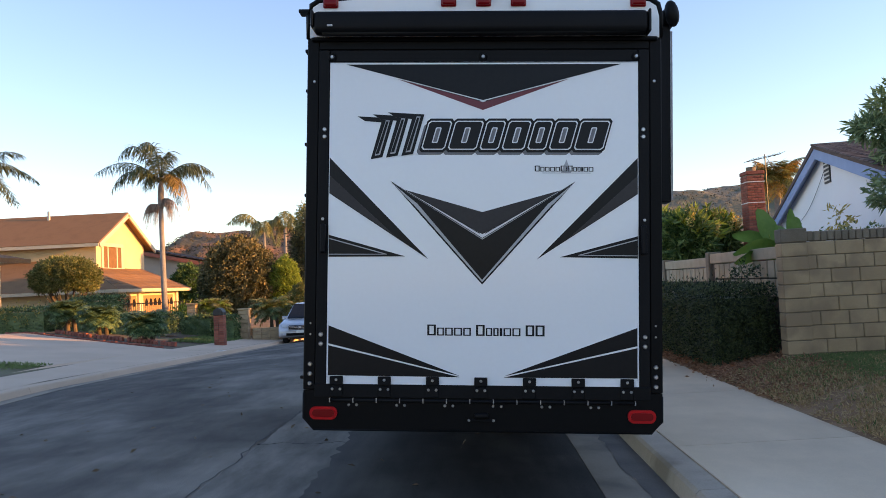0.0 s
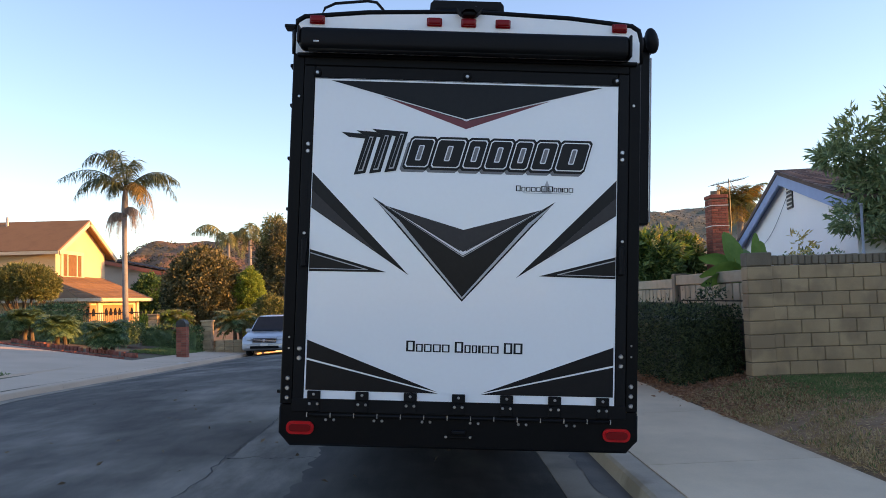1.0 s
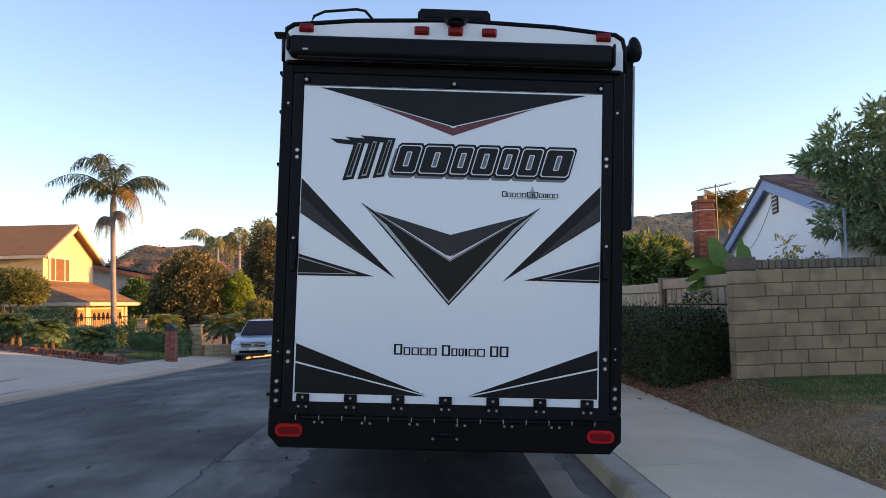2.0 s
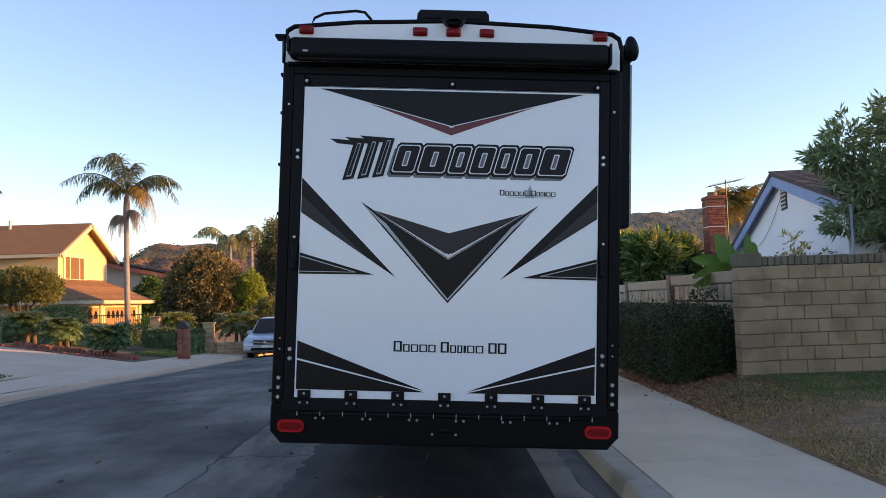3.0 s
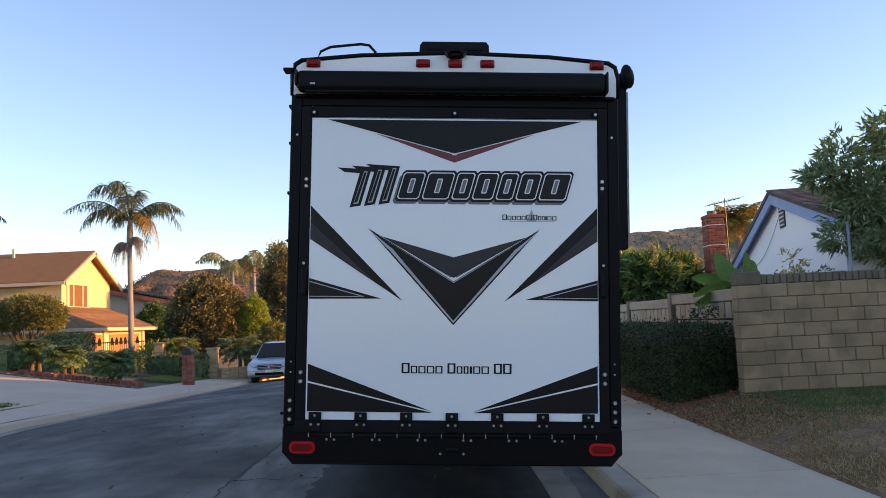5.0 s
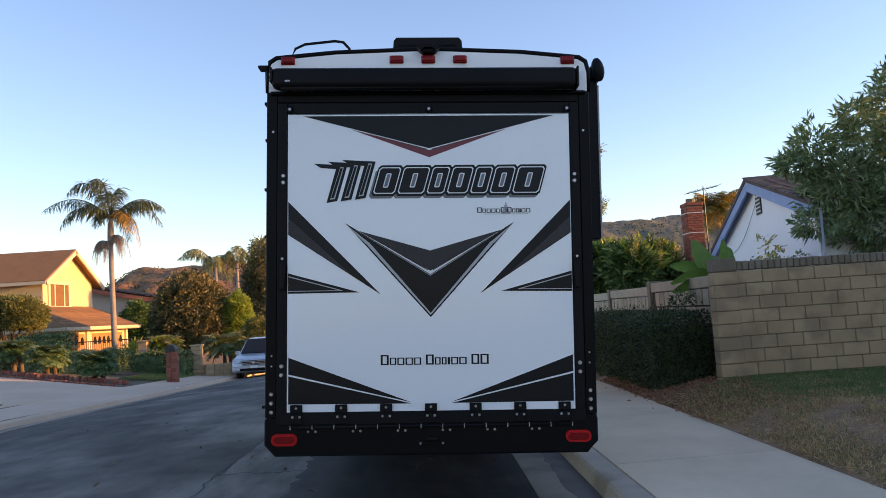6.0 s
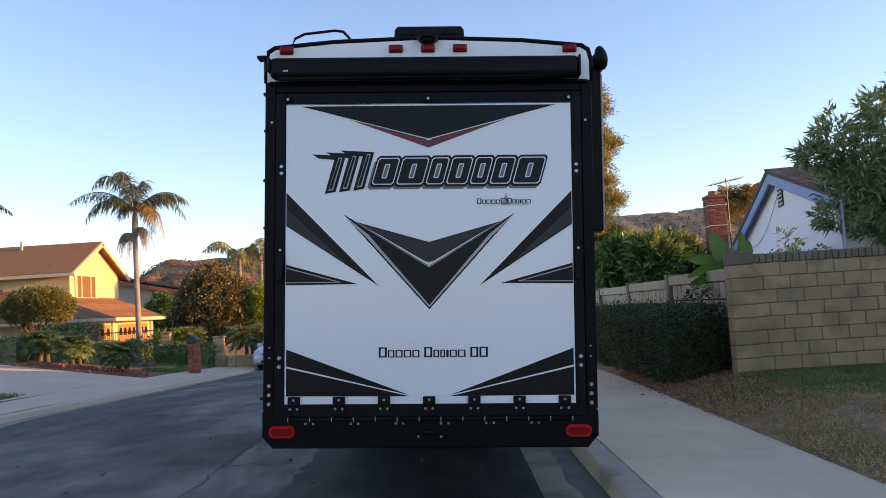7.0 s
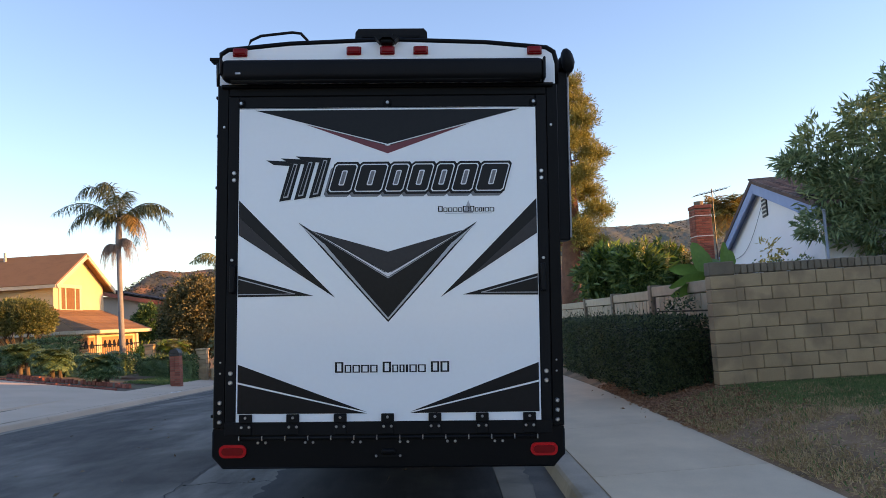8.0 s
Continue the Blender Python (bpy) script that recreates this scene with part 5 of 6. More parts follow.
for r in range(9):
    part("shingle_course", at_house(slab(bmesh.new(), [(-19.6 - 3.4 * (r + 0.0) / 9, 37.9 + 3.4 * r / 9 + 0.05, 2.185 + 1.44 * r / 9), (-19.6 - 3.4 * (r + 0.93) / 9, 37.9 + 3.4 * (r + 0.93) / 9, 2.18 + 1.44 * (r + 0.93) / 9),
                                                       (-19.6 - 3.4 * (r + 0.93) / 9, 49.4, 2.18 + 1.44 * (r + 0.93) / 9), (-19.6 - 3.4 * r / 9, 49.4, 2.185 + 1.44 * r / 9)], 0.02)), SHINGLE, ch)
win = part("window", at_house(boxed(-23.02, -22.98, 43.35, 46.15, 3.60, 5.05)), CURTAIN, ch, "window with drawn tan curtains")
for y0, y1 in ((43.22, 43.5), (44.02, 44.16), (45.32, 45.46), (46.0, 46.28)):
    part("mullion", at_house(boxed(-23.0, -22.93, y0, y1, 3.55, 5.10)), TRIM_CREAM, win)
part("window_head", at_house(boxed(-23.0, -22.90, 43.22, 46.28, 4.95, 5.18)), TRIM_CREAM, win)
part("window_sill", at_house(boxed(-23.0, -22.86, 43.2, 46.3, 3.50, 3.60)), TRIM_CREAM, win)
gv = part("gable_vent", at_house(gable_x(-23.03, -22.97, [(45.8, 6.45), (46.6, 6.45), (46.2, 6.7)])), TRIM_CREAM, ch)
for y0, y1, nm in ((39.5, 41.9, "garage_door"), (43.0, 47.8, "garage_door")):
    gd = part(nm, at_house(boxed(-20.33, -20.27, y0, y1, -0.3, 1.75)), DOOR_WOOD, ch, "wood-toned garage door with small arched panes")
    n = int((y1 - y0) / 0.6)
    for k in range(n):
        c = y0 + (k + 0.5) * (y1 - y0) / n
        part("panel", at_house(boxed(-20.27, -20.24, c - 0.24, c + 0.24, 0.2, 0.75, bevel=0.01)), DOOR_WOOD, gd)
        part("panel", at_house(boxed(-20.27, -20.24, c - 0.24, c + 0.24, -0.4, 0.1, bevel=0.01)), DOOR_WOOD, gd)
        part("arched_pane", at_house(gable_x(-20.28, -20.23, [(c - 0.2, 1.1), (c + 0.2, 1.1), (c + 0.2, 1.3), (c + 0.1, 1.5), (c, 1.56), (c - 0.1, 1.5), (c - 0.2, 1.3)])), CAR_GLASS, gd)
for y in (38.7, 42.2, 48.4):
    part("pilaster", at_house(boxed(-20.3, -20.18, y - 0.18, y + 0.18, -0.4, 1.97)), TRIM_CREAM, ch)
part("roof_vent", at_house(tube(bmesh.new(), [(-27.5, 45.6, 6.9), (-27.5, 45.6, 7.55)], 0.09, 8)), GREY_METAL, ch)

# neighbour's eave with a post, and the house with solar panels behind
nh = thing("neighbour_house", "low porch corner with an orange-brown roof and a post", "house", pose(-20.7, 32.0, 0.2))
part("wall", boxed(-8.0, -1.2, -3.6, -1.3, -0.3, 3.2), STUCCO_CREAM, nh)
part("roof", slab(bmesh.new(), [(0.0, -4.0, 3.46), (0.0, -1.0, 3.46), (-8.0, -1.0, 5.2), (-8.0, -4.0, 5.2)], 0.14), SHINGLE, nh)
part("fascia", boxed(-0.02, 0.08, -4.0, -1.0, 3.25, 3.46), SHINGLE, nh)
part("porch_post", boxed(-0.45, -0.3, -3.6, -3.45, -0.3, 3.4), TRIM_CREAM, nh)
sh = thing("solar_house", "tan house with dark solar panels on its shallow roof", "house", pose(-27.0, 62.0, -0.5))
part("wall", prism(bmesh.new(), [(-8.0, -0.5), (5.2, -0.5), (5.2, 4.3), (0, 5.6), (-8, 6.2)], 0, 8), STUCCO_TAN, sh, "shaded tan stucco wall")
part("roof", slab(bmesh.new(), [(-5.0, -0.6, 6.95), (6.0, -0.6, 4.55), (6.0, 8.6, 4.55), (-5.0, 8.6, 6.95)], 0.2), SHINGLE, sh)
part("fascia", slab(bmesh.new(), [(-5.0, -0.68, 6.93), (6.0, -0.68, 4.53), (6.0, -0.60, 4.53), (-5.0, -0.60, 6.93)], 0.3), BRICK, sh, "red-brown fascia board")
for k in range(4):
    part("solar_panel", slab(bmesh.new(), [(-2.8 + k * 1.75, -0.2, 6.68 - k * 0.382), (-1.15 + k * 1.75, -0.2, 6.32 - k * 0.382), (-1.15 + k * 1.75, 5, 6.32 - k * 0.382), (-2.8 + k * 1.75, 5, 6.68 - k * 0.382)], 0.05), SOLAR, sh, "dark solar panel")

# ---- planting across the street ----
royal = thing("royal_palm", "tall slim palm with a drooping feathery crown", "palm", pose(-15.5, 34.0, 0.0))
part("trunk", tube(bmesh.new(), [(0.05, 0, -0.3), (0.0, 0, 2), (-0.02, 0, 4.2), (-0.03, 0, 6.1)], [0.17, 0.14, 0.125, 0.12], 12), PALM_BARK, royal, "smooth pale grey palm trunk", True)
part("crownshaft", tube(bmesh.new(), [(-0.03, 0, 6.05), (-0.02, 0, 6.4), (0.0, 0, 7.0), (0.02, 0, 7.45)], [0.125, 0.16, 0.15, 0.09], 10), PALM_BARK, royal, "grey-brown crownshaft", True)
# each frond: middle pull and tip, from the top of the crownshaft, and whether it has yellowed
FRONDS = (((-1.5, 0.2, 1.9), (-3.4, 0.3, 0.75), 0), ((-1.6, -0.5, 1.35), (-2.2, -0.7, -0.35), 0), ((-0.9, -0.3, 2.9), (-1.9, -0.5, 1.35), 0), ((-0.5, 0.6, 3.1), (-1.1, 1.1, 1.7), 0), ((0.1, -0.5, 3.0), (-0.9, -1.0, 1.5), 0),
          ((0.5, 0.2, 2.7), (0.3, 0.4, 0.95), 0), ((0.5, -0.6, 2.3), (0.05, -1.1, 0.5), 0), ((1.5, -0.3, 1.75), (2.7, -0.4, -0.45), 0), ((1.2, 0.5, 1.75), (2.45, 0.8, 0.5), 0), ((1.1, 0.9, 1.5), (1.9, 1.5, 0.75), 0),
          ((1.3, -0.2, 1.0), (1.55, -0.3, -1.4), 1), ((0.9, -0.8, 1.0), (1.2, -1.0, -0.7), 1), ((0.6, 0.6, 0.8), (0.62, 0.8, -0.95), 0), ((-0.9, -0.8, 1.5), (-1.15, -1.2, 0.0), 0), ((-0.4, 1.0, 1.6), (-0.5, 1.7, 0.2), 0), ((-0.35, -0.5, 0.9), (-0.55, -0.7, -0.35), 0))
for i, (mid, tip, old) in enumerate(FRONDS):
    frond(royal, (0.0, 0, 7.35), (0, 0, 1), 1.0, 1.0, 0.82, 50, (PALM_LEAF, PALM_GOLD)[old], 800 + i, 0.042, 0.035, 1.0, "frond", (Vector(mid) + Vector((0, 0, 7.35)), Vector(tip) + Vector((0, 0, 7.35))))
SEED_STRING = pbr("seed_string", (0.24, 0.185, 0.15), (0.40, 0.32, 0.265), 0.9, 3, 30, 0.1, island=0.6, through_light=0.3)
# two mops of dry flower strings below the crownshaft
g = np.random.default_rng(90)
for sx, z in ((-1, 6.15), (1, 6.4)):
    for i in range(13):
        a, out = g.uniform(-0.9, 0.9), g.uniform(0.4, 0.95)
        d = Vector((sx * math.cos(a), math.sin(a), 0)) * out
        frond(royal, (0.0, 0, z), (0, 0, 1), 1.0, 1.0, 0.3, 34, SEED_STRING, 830 + i + 20 * sx, 0.03, 0.014, 2.2, "seed_stalk", (d * 0.9 + Vector((0, 0, z + 0.55)), d * 1.05 + Vector((0, 0, z - g.uniform(0.75, 1.3)))))
palm("royal_palm", "tall palm at the edge of the neighbour's yard", (-24.6, 33.0, 0.3), 8.0, 0.2, 15, 3.1, 0.75, 44, 91, 1.6, (PALM_LEAF,), 0.8, hang=0.7, width=0.06)
QUEEN = ((((-1.4, 0.2, 1.9), (-3.1, 0.3, 0.9)), ((-1.0, -0.4, 2.3), (-2.4, -0.6, 1.2)), ((-0.5, 0.5, 1.9), (-1.3, 0.8, 0.1)), ((0.3, -0.4, 2.0), (0.6, -0.8, -0.4)), ((0.6, 0.3, 1.2), (0.8, 0.5, -1.2)), ((0.9, 0.2, 1.7), (1.5, 0.3, 0.5)), ((-0.5, -0.5, 1.0), (-0.6, -0.8, -1.1))),
         (((-1.0, 0.2, 1.5), (-1.7, 0.2, 0.3)), ((-0.5, -0.4, 2.2), (-1.1, -0.6, -0.1)), ((0.3, 0.5, 2.4), (0.8, 0.8, 0.4)), ((0.8, -0.4, 2.0), (1.2, -0.6, -0.6)), ((0.7, 0.3, 1.3), (0.95, 0.5, -1.5)), ((0.1, -0.6, 2.6), (0.3, -0.9, 0.6)), ((-0.5, 0.4, 1.2), (-0.75, 0.6, -1.4))))
for k, (x, y, h) in enumerate(((-17.05, 60.0, 7.5), (-15.4, 60.5, 7.7))):
    t = thing("queen_palm", "pale feathery queen palm in the distance", "palm", pose(x, y, -0.9))
    part("trunk", tube(bmesh.new(), [(0.05, 0, -0.7), (0, 0, h * 0.5), (0.03, 0, h)], [0.2, 0.15, 0.12], 10), PALM_BARK, t, "slim grey palm trunk", True)
    for i, (mid, tip) in enumerate(QUEEN[k]):
        frond(t, (0, 0, h), (0, 0, 1), 1.0, 1.0, 0.72, 54, PALM_PALE, 900 + 40 * k + i, 0.06, 0.03, 1.2, "frond", (Vector(mid) + Vector((0, 0, h)), Vector(tip) + Vector((0, 0, h))))

# Core and left crown use the darker leaf to paint in shade.
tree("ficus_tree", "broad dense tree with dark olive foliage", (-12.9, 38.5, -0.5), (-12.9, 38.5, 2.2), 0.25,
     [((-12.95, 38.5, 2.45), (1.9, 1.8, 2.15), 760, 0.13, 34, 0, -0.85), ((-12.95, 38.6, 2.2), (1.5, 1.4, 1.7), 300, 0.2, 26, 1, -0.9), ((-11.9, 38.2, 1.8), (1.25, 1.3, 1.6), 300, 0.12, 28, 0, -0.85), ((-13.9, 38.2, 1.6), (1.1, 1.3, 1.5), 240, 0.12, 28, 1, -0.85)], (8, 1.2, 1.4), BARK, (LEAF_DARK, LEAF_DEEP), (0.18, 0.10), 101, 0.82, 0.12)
# The darker inner crown paints shade between the lime outer leaves.
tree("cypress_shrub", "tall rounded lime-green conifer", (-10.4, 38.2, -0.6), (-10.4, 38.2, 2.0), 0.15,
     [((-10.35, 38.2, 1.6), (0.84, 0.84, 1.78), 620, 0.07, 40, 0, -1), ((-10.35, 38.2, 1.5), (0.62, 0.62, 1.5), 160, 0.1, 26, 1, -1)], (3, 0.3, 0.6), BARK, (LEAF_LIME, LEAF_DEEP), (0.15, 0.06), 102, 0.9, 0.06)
tree("dark_cypress", "dark green bushy conifer behind the cream house", (-21.0, 54.0, -0.8), (-21.0, 54.0, 2.0), 0.15,
     [((-21.3, 54.0, 1.7), (1.25, 1.1, 2.1), 420, 0.12, 34, 0, -1), ((-22.2, 53.6, 1.0), (0.9, 0.9, 1.6), 220, 0.11, 30, 0, -1), ((-20.0, 53.6, 0.8), (0.9, 0.9, 1.5), 220, 0.11, 30, 0, -1)], (3, 0.3, 0.6), BARK, (LEAF_CONIFER,), (0.24, 0.11), 103, 0.85, 0.1)
# Browner leaves on the right crown stand for sunlight, darker ones below for shade.
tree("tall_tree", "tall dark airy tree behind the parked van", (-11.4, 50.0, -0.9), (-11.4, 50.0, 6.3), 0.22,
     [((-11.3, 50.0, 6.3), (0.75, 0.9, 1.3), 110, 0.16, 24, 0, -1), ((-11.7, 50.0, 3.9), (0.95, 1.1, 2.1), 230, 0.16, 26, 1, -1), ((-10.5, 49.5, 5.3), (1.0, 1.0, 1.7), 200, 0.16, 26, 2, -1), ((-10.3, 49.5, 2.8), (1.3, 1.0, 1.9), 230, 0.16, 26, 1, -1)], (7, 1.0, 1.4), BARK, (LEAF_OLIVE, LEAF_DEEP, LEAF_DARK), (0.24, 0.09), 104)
tree("olive_shrub", "small olive shrub near the van", (-8.75, 36.0, -0.8), (-8.75, 36.0, 0.9), 0.06,
     [((-8.75, 36.0, 0.85), (0.85, 0.8, 1.05), 260, 0.09, 28, 0, -1)], (3, 0.3, 0.4), BARK, (LEAF_OLIVE,), (0.15, 0.07), 105, 0.85, 0.08)

# the round clipped shrub with bare branches below
ts = thing("round_shrub", "round clipped shrub with bare branches underneath", "shrub", pose(-20.0, 33.0, 0.3))
g = np.random.default_rng(110)
p, d = clumps(g, (0, 0, 2.45), (1.6, 1.4, 1.0), 1000, 0.08, 34, 0.72, 0.03, -0.62)
part_mesh("crown", leaves_mesh("crown", p, d, 0.14, 0.06, LEAF_OLIVE, g), ts)
for i in range(16):
    a = i * 0.4
    e = Vector((math.cos(a) * 1.2, math.sin(a) * 1.0, 1.95 + 0.3 * (i % 3)))
    part("branch", tube(bmesh.new(), [(0.06 * math.cos(a), 0.06 * math.sin(a), -0.1), e * 0.35 + Vector((0, 0, 0.15)), e], [0.07, 0.05, 0.02], 6), BARK, ts)


def pygmy(at, h, n, length, seed, label, mats=(PALM_LEAF,), lift=0.9):
    t = palm("pygmy_palm", label, at, h, 0.10, int(n * 1.5), length, 0.36, 38, seed, 1.4, mats, lift * 1.4, hang=0.3, trunk_mat=BARK, width=0.04)
    g = random.Random(seed)
    part("trunk", tube(bmesh.new(), [(0.28, 0.1, -0.15), (0.25, 0.08, h * 0.5), (0.18, 0.05, h * 0.85)], [0.1, 0.08, 0.07], 8), BARK, t)
    for i in range(n // 2):
        a = i * 2.4
        frond(t, (0.2, 0.05, h * 0.85), (math.cos(a), math.sin(a), g.uniform(0.0, 1.2)), length * g.uniform(0.7, 1.0), 1.8, 0.32, 28, mats[0], seed * 77 + i, 0.04, 0.01, 0.4)
    return t


PYG = pbr("pygmy_leaf", (0.06, 0.12, 0.045), (0.18, 0.26, 0.10), 0.5, 2, 20, 0.1, island=0.7, through_light=0.25)
PY = "dark green pygmy date palm in the front bed"
pygmy((-12.5, 24.2, -0.08), 0.72, 36, 0.86, 121, PY, (PYG,))
pygmy((-15.2, 26.2, 0.14), 0.82, 34, 0.86, 122, PY, (PYG,))
pygmy((-17.1, 27.4, 0.3), 0.92, 34, 0.9, 123, PY, (PYG,))
pygmy((-12.7, 33.0, -0.35), 1.3, 20, 1.0, 124, "yellow-green pygmy palm by the boundary wall", (PALM_PALE, LEAF_LIME))
pygmy((-9.6, 32.0, -0.55), 1.35, 24, 1.15, 125, "yellow-green pygmy palm near the van", (PALM_PALE, PYG))
hedge("clipped_shrub", -17.9, -16.0, 29.2, 30.8, 0.2, 1.72, 6500, "dense dark green rounded shrub", LEAF_BED, 131, 0.10)
hedge("clipped_shrub", -22.5, -18.6, 29.0, 30.6, 0.25, 1.35, 6500, "low dark green shrubs in the front bed", LEAF_BED, 132, 0.10)
hedge("clipped_shrub", -16.0, -12.9, 28.4, 29.5, 0.0, 0.85, 5500, "low dark green shrubs beside the small lawn", LEAF_BED, 135, 0.10)
hedge("clipped_shrub", -13.6, -11.7, 31.0, 31.6, -0.3, 0.62, 4000, "low dark hedge behind the small lawn", LEAF_BED, 133, 0.10)
hedge("clipped_shrub", -11.4, -10.3, 28.6, 29.3, -0.45, 0.58, 4000, "dark green shrub behind the brick post", LEAF_BED, 134, 0.10)
g = np.random.default_rng(140)
p, d = clumps(g, (-20.3, 29.4, 1.15), (1.4, 0.6, 0.4), 34, 0.12, 12)
leafy("pale_shrub", "pale grey-green flowering shrub", "shrub", [("leaves", p, d, 0.13, 0.06, LEAF_YELLOW)], (-20.5, 30.5, 0.3), 140)
p, d = clumps(g, (-14.4, 33.6, 0.55), (0.5, 0.4, 0.5), 40, 0.10, 12)
leafy("pale_shrub", "spiky yellow-green shrub by the fence", "shrub", [("leaves", p, d + np.array((0, 0, 0.8)), 0.32, 0.05, LEAF_LIME)], (-14.4, 33.6, 0.0), 141)

# brick mailbox post, block piers, low wall, iron fence, brick edging
mp = thing("mailbox_post", "red brick mailbox pillar with a dark sloped cap", "pillar", pose(-9.7, 24.5, -0.37) @ Matrix.Diagonal((0.98, 0.98, 1.17, 1)))
part("core", boxed(-0.16, 0.16, -0.16, 0.16, -0.1, 1.0), MORTAR, mp)
for row in range(14):
    z = 0.04 + row * 0.071
    for k in range(2):
        o = (k - 0.5) * 0.19
        piece("brick", 0.178, 0.05, 0.061, (o, -0.165, z), BRICK, mp, 0.004)
        piece("brick", 0.05, 0.178, 0.061, (0.165, o, z), BRICK, mp, 0.004)
        piece("brick", 0.05, 0.178, 0.061, (-0.165, o, z), BRICK, mp, 0.004)
box_top = part("mailbox", boxed(-0.19, 0.19, -0.24, 0.20, 1.0, 1.09, bevel=0.01), IRON, mp, "dark metal mailbox")
part("lid", prism(bmesh.new(), [(-0.20, 1.09), (0.20, 1.09), (0.13, 1.20), (0.0, 1.235), (-0.13, 1.20)], -0.25, 0.2), IRON, box_top)
mark = thing("kerb_marking", "white painted square on the kerb", "marking", pose(-8.57, 20.9, fall(20.9) + 0.037))
part("paint", boxed(-0.16, 0.16, -0.14, 0.14, 0, 0.004), TRIM_WHITE, mark)
part("bar", boxed(-0.08, 0.08, -0.04, 0.04, 0.004, 0.007), GREY_METAL, mark)
bw = thing("boundary_wall", "tan block piers and low wall with iron railings", "wall", kind="structure")
for x, y, h in ((-10.15, 29.4, 1.45), (-13.52, 32.4, 1.85)):
    for r in range(int(h / 0.2)):
        piece("block", 0.42, 0.42, 0.19, (x, y, fall(y) + 0.15 + r * 0.2), BLOCK, bw, 0.012)
    part("cap", boxed(x - 0.25, x + 0.25, y - 0.25, y + 0.25, fall(y) + 0.05 + int(h / 0.2) * 0.2, fall(y) + 0.12 + int(h / 0.2) * 0.2, bevel=0.01), BLOCK, bw)
for r in range(4):
    for k in range(7):
        piece("block", 0.39, 0.19, 0.14, (-9.7 + k * 0.33, 29.6 + k * 0.23, fall(29.6 + k * 0.23) + 0.1 + r * 0.15), BLOCK, bw, 0.008, radians(35))
for k in range(34):
    x = -14.0 + k * 0.115
    y = 32.2 - (k / 34) * 2.6
    part("baluster", tube(bmesh.new(), [(x, y, fall(y)), (x, y, fall(y) + 1.25)], 0.012, 4), IRON, bw)
part("rail", tube(bmesh.new(), [(-14.1, 32.3, fall(32) + 1.2), (-10.2, 29.6, fall(30) + 1.2)], 0.02, 5), IRON, bw)
fence = thing("iron_fence", "dark iron fence before the garage doors", "fence", pose(-17.0, 36.0, 0.0))
for k in range(44):
    part("baluster", tube(bmesh.new(), [(-2.6 + k * 0.11, 0, 0), (-2.6 + k * 0.11, 0, 1.35)], 0.014, 4), IRON, fence)
part("rail", boxed(-2.65, 2.2, -0.02, 0.02, 1.28, 1.33), IRON, fence)
edging = thing("brick_edging", "low red brick edging round the planting beds", "edging", kind="structure")
for tier in range(2):
    for k in range(46):
        if tier and (k % 9 == 4 or k > 34):
            continue
        x = -10.9 - k * 0.19
        y = drive_back(x) + 0.3 + 0.12 * math.sin(k * 0.21) + tier * 1.25
        piece("brick", 0.18, 0.11, 0.16, (x, y, yard_z(x, y) - 0.02 + 0.08 * tier - 0.014 * (k % 3)), BRICK, edging, 0.01, radians(-32) + 0.06 * math.sin(k * 2.1))

# ---- the parked van ----
van = thing("minivan", "silver minivan parked by the far kerb", "car", pose(-7.45, 28.3, -0.68, 0, 0, -2))
SIDE = [(0.0, 0.35), (0.02, 0.62), (0.12, 0.86), (0.95, 1.03), (1.05, 1.05), (4.9, 1.05), (5.0, 0.9), (5.02, 0.4), (4.7, 0.28), (0.25, 0.25)]
bm = gable_x(-0.97, 0.97, SIDE)
bmesh.ops.bevel(bm, geom=[e for e in bm.edges], offset=0.07, segments=3, affect="EDGES", profile=0.5)
part("body", bm, CAR_PAINT, van, "silver painted body", True)
bm = bmesh.new()
ringz = [[bm.verts.new((s * w, y, z)) for s in (-1, 1)] for y, z, w in ((0.95, 1.0, 0.92), (1.85, 1.66, 0.74), (2.3, 1.74, 0.72), (4.4, 1.74, 0.72), (4.95, 1.0, 0.90))]
bm.faces.new([r[0] for r in ringz])
bm.faces.new([r[1] for r in ringz][::-1])
for a, b in zip(ringz, ringz[1:]):
    bm.faces.new((a[0], b[0], b[1], a[1]))
bm.faces.new((ringz[0][0], ringz[0][1], ringz[-1][1], ringz[-1][0]))
bmesh.ops.bevel(bm, geom=list(bm.edges), offset=0.05, segments=2, affect="EDGES", profile=0.5)
part("cabin", bm, CAR_PAINT, van, smooth=True)
part("windscreen", slab(bmesh.new(), [(-0.80, 1.0, 1.075), (0.80, 1.0, 1.075), (0.68, 1.80, 1.665), (-0.68, 1.80, 1.665)], -0.02), CAR_GLASS, van, "dark windscreen")
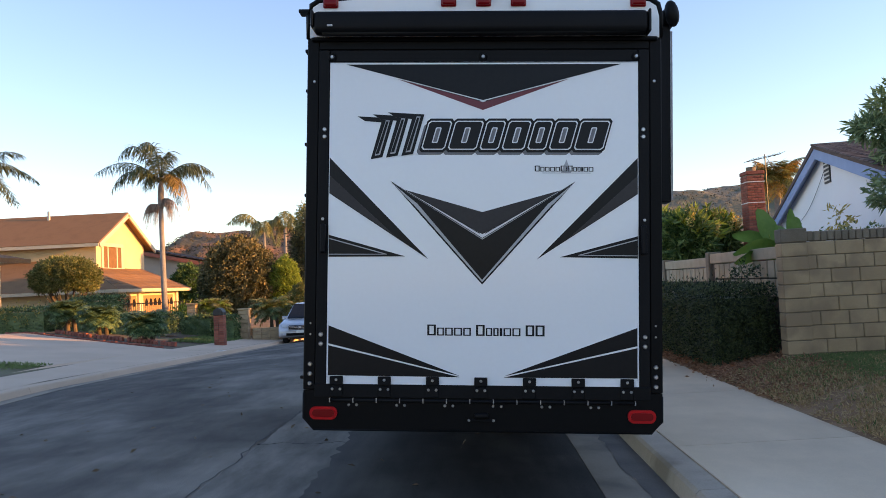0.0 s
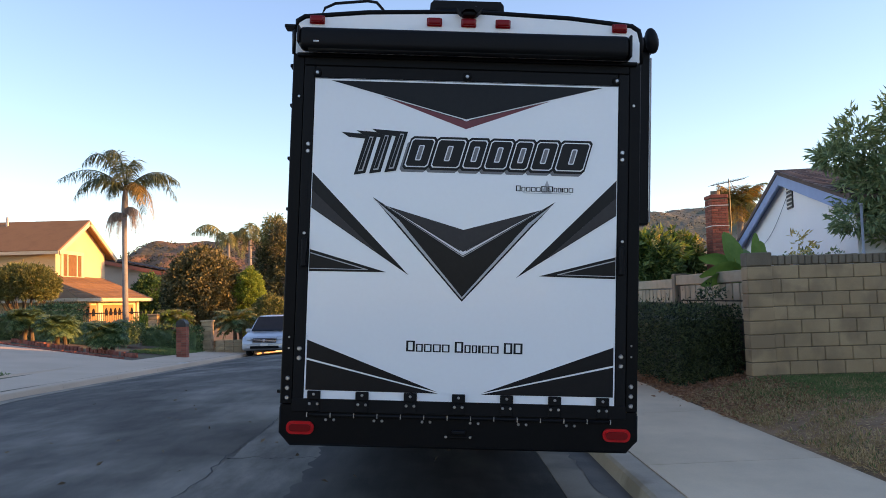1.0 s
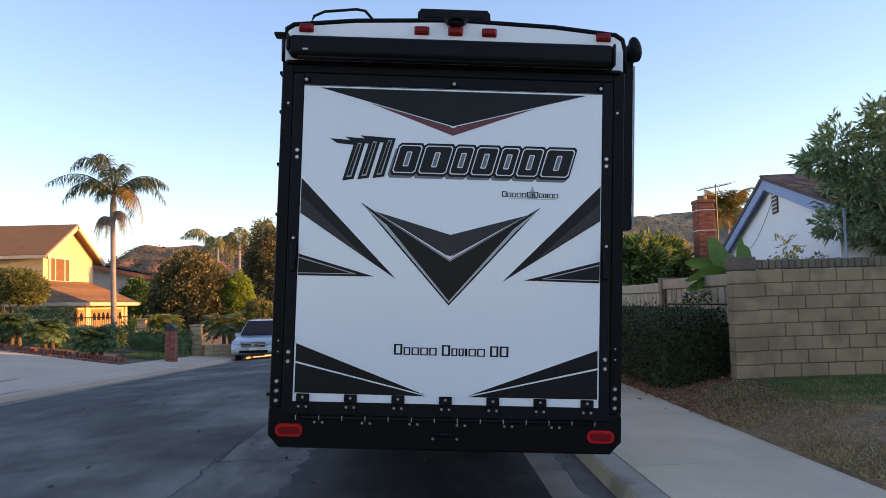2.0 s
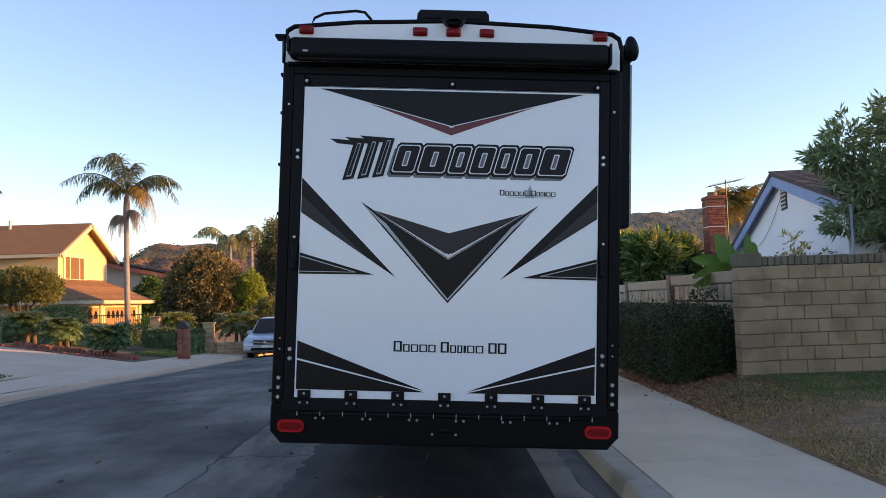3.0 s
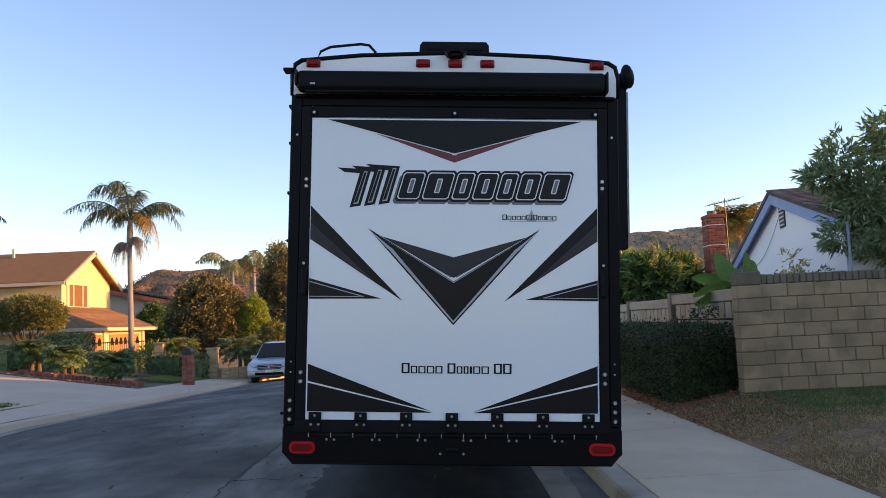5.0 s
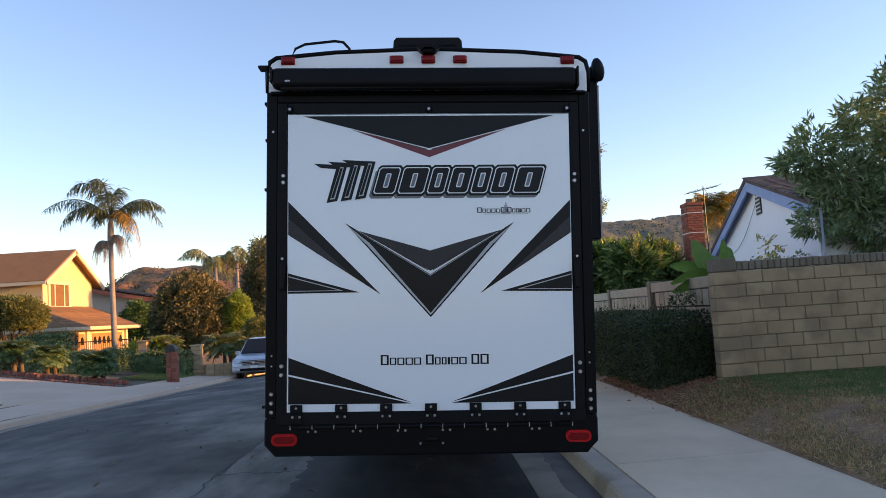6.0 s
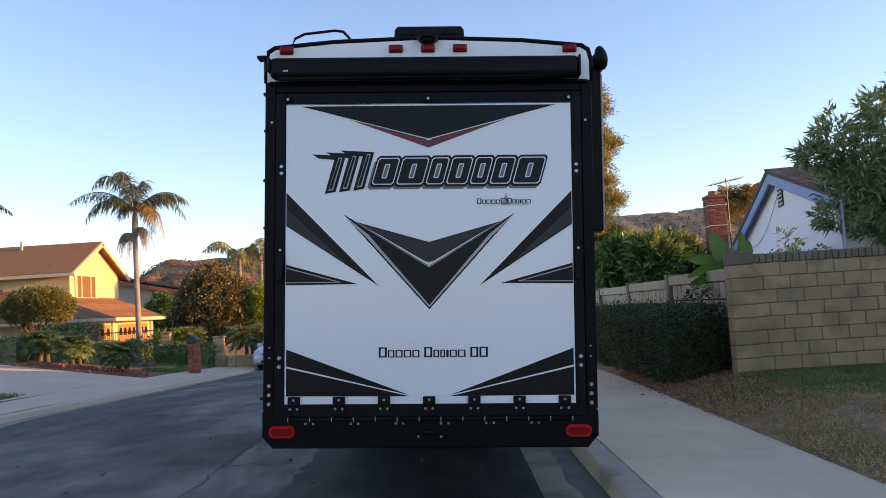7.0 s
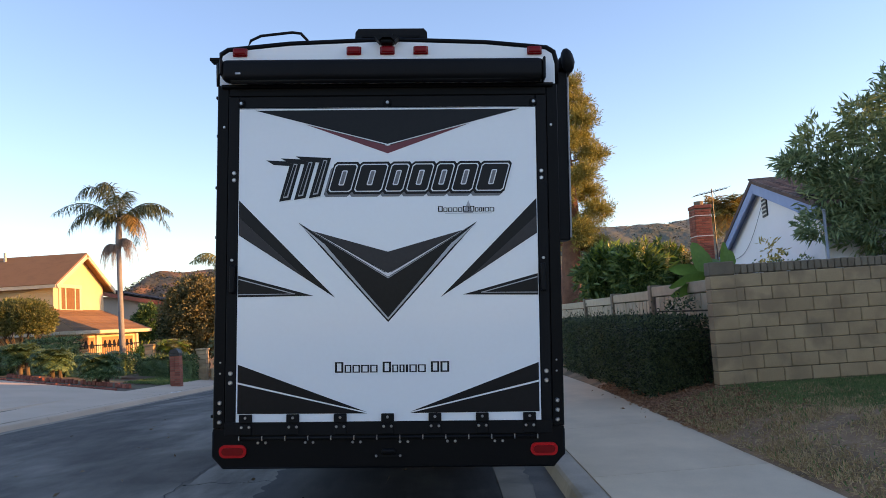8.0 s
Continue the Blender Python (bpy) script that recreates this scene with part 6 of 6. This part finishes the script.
for s in (-1, 1):
    bm = bmesh.new()
    q = [bm.verts.new(p) for p in ((s * 0.925, 1.25, 1.10), (s * 0.755, 1.95, 1.62), (s * 0.755, 4.3, 1.64), (s * 0.915, 4.7, 1.10))]
    bm.faces.new(q)
    r = bmesh.ops.extrude_face_region(bm, geom=list(bm.faces))
    for v in [k for k in r["geom"] if isinstance(k, bmesh.types.BMVert)]:
        v.co.x += s * 0.012
    part("side_window", bm, CAR_GLASS, van)
    hl = part("headlight", turned(boxed(-0.2, 0.2, -0.05, 0.1, -0.07, 0.09, bevel=0.04, seg=2), pose(s * 0.72, 0.10, 0.76, -18, 0, s * 22)), LAMP_GLASS, van, "clear headlight")
    mir = part("door_mirror", boxed(s * 1.0 - 0.11, s * 1.0 + 0.11, 1.2, 1.3, 1.02, 1.18, bevel=0.03, seg=2), CAR_PAINT, van)
    part("fog_lamp", boxed(s * 0.68 - 0.08, s * 0.68 + 0.08, -0.015, 0.05, 0.38, 0.46, bevel=0.02), LAMP_GLASS, van)
    for y in (0.95, 4.05):
        wheel_at(van, s * 0.86, y, 0.34, 0.34, 0.22, GREY_METAL)
grille = part("grille", boxed(-0.5, 0.5, -0.03, 0.08, 0.60, 0.80, bevel=0.02), BLACK_TRIM, van, "dark grille with chrome bars")
for k in range(3):
    part("chrome_bar", boxed(-0.52, 0.52, -0.05, 0.0, 0.62 + k * 0.065, 0.645 + k * 0.065, bevel=0.008), CHROME, grille)
part("badge", boxed(-0.07, 0.07, -0.06, -0.03, 0.66, 0.76, bevel=0.02), CHROME, grille)
part("lower_intake", boxed(-0.62, 0.62, -0.02, 0.08, 0.36, 0.47, bevel=0.02), BLACK_TRIM, van)
part("number_plate", boxed(-0.16, 0.16, -0.035, -0.005, 0.47, 0.57), TRIM_WHITE, van)
part("bumper_strip", boxed(-0.9, 0.9, -0.01, 0.06, 0.53, 0.57, bevel=0.01), CAR_PAINT, van)


# ---- hills ----
def hill(name, label, x0, x1, y0, depth, height, nx, ny, bushes, seed, rough, soil=HILL):
    """A scrub-covered ridge: its crest height follows the line given by height(x)."""
    bm = bmesh.new()
    rows = []
    for j in range(ny + 1):
        f = j / ny
        row = []
        for i in range(nx + 1):
            x = x0 + (x1 - x0) * i / nx
            y = y0 + depth * f
            h = height(x) * math.sin(min(1.0, f * 1.25) * math.pi / 2) ** 0.9
            h *= 1 + rough * noise.fractal((x * 0.02, y * 0.02, seed), 0.8, 2.0, 4)
            h += min(1.0, h / 12) * (1.6 * noise.noise((x * 0.055, y * 0.05, seed * 1.7)) + 1.1 * noise.noise((x * 0.16, y * 0.12, seed * 2.3)))
            row.append(bm.verts.new((x, y, -2.5 + max(0.0, h))))
        rows.append(row)
    for j in range(ny):
        for i in range(nx):
            bm.faces.new((rows[j][i], rows[j][i + 1], rows[j + 1][i + 1], rows[j + 1][i]))
    top = [(v.co.x, v.co.y, v.co.z) for r in rows for v in r]
    single(name, bm, soil, label, kind="structure", smooth=True)
    g = np.random.default_rng(seed)
    pick = np.array(top)[g.integers(0, len(top), bushes)]
    per = 9
    p = np.repeat(pick, per, 0) + np.repeat(g.normal(size=(bushes, 3)) * (0.8, 0.8, 0.0), per, 0) + g.normal(size=(bushes * per, 3)) * (1.0, 1.0, 0.2) - np.array((0, 0, 0.75))
    ob = new("hill_scrub", leaves_mesh("hill_scrub", p, g.normal(size=p.shape) + np.array((0, -0.3, 0.3)), 0.75, 0.7, SCRUB, g))
    tagged(ob, "dark scrub bushes scattered over the hillside", "scrub", kind="stuff")


def left_crest(x):
    """Rises steeply to a broad level top and dips slowly beyond."""
    u = min(1.0, max(0.0, (x + 154) / 58))
    return (27.6 * u * u * (3 - 2 * u)) * (1 - 0.0022 * max(0.0, x + 100)) + 0.8 * math.sin(x * 0.16) + 0.5 * math.sin(x * 0.41)


hill("hill", "dry scrubby hill lit red by the low sun", -260, 60, 230, 90, left_crest, 200, 60, 13000, 3, 0.10)
hill("hill", "long brushy ridge beyond the gardens", 0, 420, 330, 120, lambda x: 47 + 0.03 * (x - 100) + 0.5 * math.sin(x * 0.09), 200, 60, 7500, 9, 0.012, HILL_GREY)

# ---- unseen plain houses and trees, added to close the sunny side and behind the camera and cast shade ----
# Added out of view; the two on the sunny side block low sun.
for k, (x, y, h) in enumerate(((24.0, -18.0, 6.2), (27.0, 9.0, 5.6), (-26.0, -30.0, 5.5), (14.0, -48.0, 5.5))):
    house = thing("unseen_house", "unseen plain cream stucco house with a brown hipped roof, added", "house", pose(x, y, 0.0), "houses of the street")
    part("wall", boxed(-5, 5, -7, 7, -0.6, h * 0.62, bevel=0.02), STUCCO_CREAM, house)
    bm = bmesh.new()
    lowr = [bm.verts.new(p) for p in ((-5.7, -7.7, h * 0.6), (5.7, -7.7, h * 0.6), (5.7, 7.7, h * 0.6), (-5.7, 7.7, h * 0.6))]
    rid = [bm.verts.new(p) for p in ((0, -4.0, h), (0, 4.0, h))]
    bm.faces.new(lowr[::-1])
    bm.faces.new((lowr[0], lowr[1], rid[0]))
    bm.faces.new((lowr[1], lowr[2], rid[1], rid[0]))
    bm.faces.new((lowr[2], lowr[3], rid[1]))
    bm.faces.new((lowr[3], lowr[0], rid[0], rid[1]))
    part("roof", bm, SHINGLE, house)

# Added out of sight to keep low sun off the trailer, lawn and driveway.
for k, (x, y, z, r) in enumerate(((17.0, -4.4, 3.5, 2.8), (16.5, -1.0, 3.7, 3.2), (17.0, 3.4, 3.7, 3.2), (16.5, 15.2, 3.7, 2.6), (15.6, 19.3, 2.3, 1.7), (14.8, 22.6, 2.3, 1.6), (15.8, 26.0, 2.3, 1.6))):
    tree("shade_tree", "dense round green tree, unseen, added for its shade", (x, y, 0.0), (x, y, z - 0.6), 0.16, [((x, y, z), (r, r, r * 0.85), 620, 0.28, 22, 0, -1), ((x, y, z), (r * 0.7, r * 0.7, r * 0.6), 420, 0.3, 20, 0, -1)],
         (6, 1.0, 1.2), BARK, (LEAF,), (0.26, 0.13), 300 + k)

# Unseen wall, added to stop sun leaking below the tree crowns.
single("shade_wall", boxed(15.0, 15.2, -18, 13, -0.5, 1.9, bevel=0.01), STUCCO_CREAM, "plain cream wall beyond the lawn, unseen, added to block low sun", kind="structure")
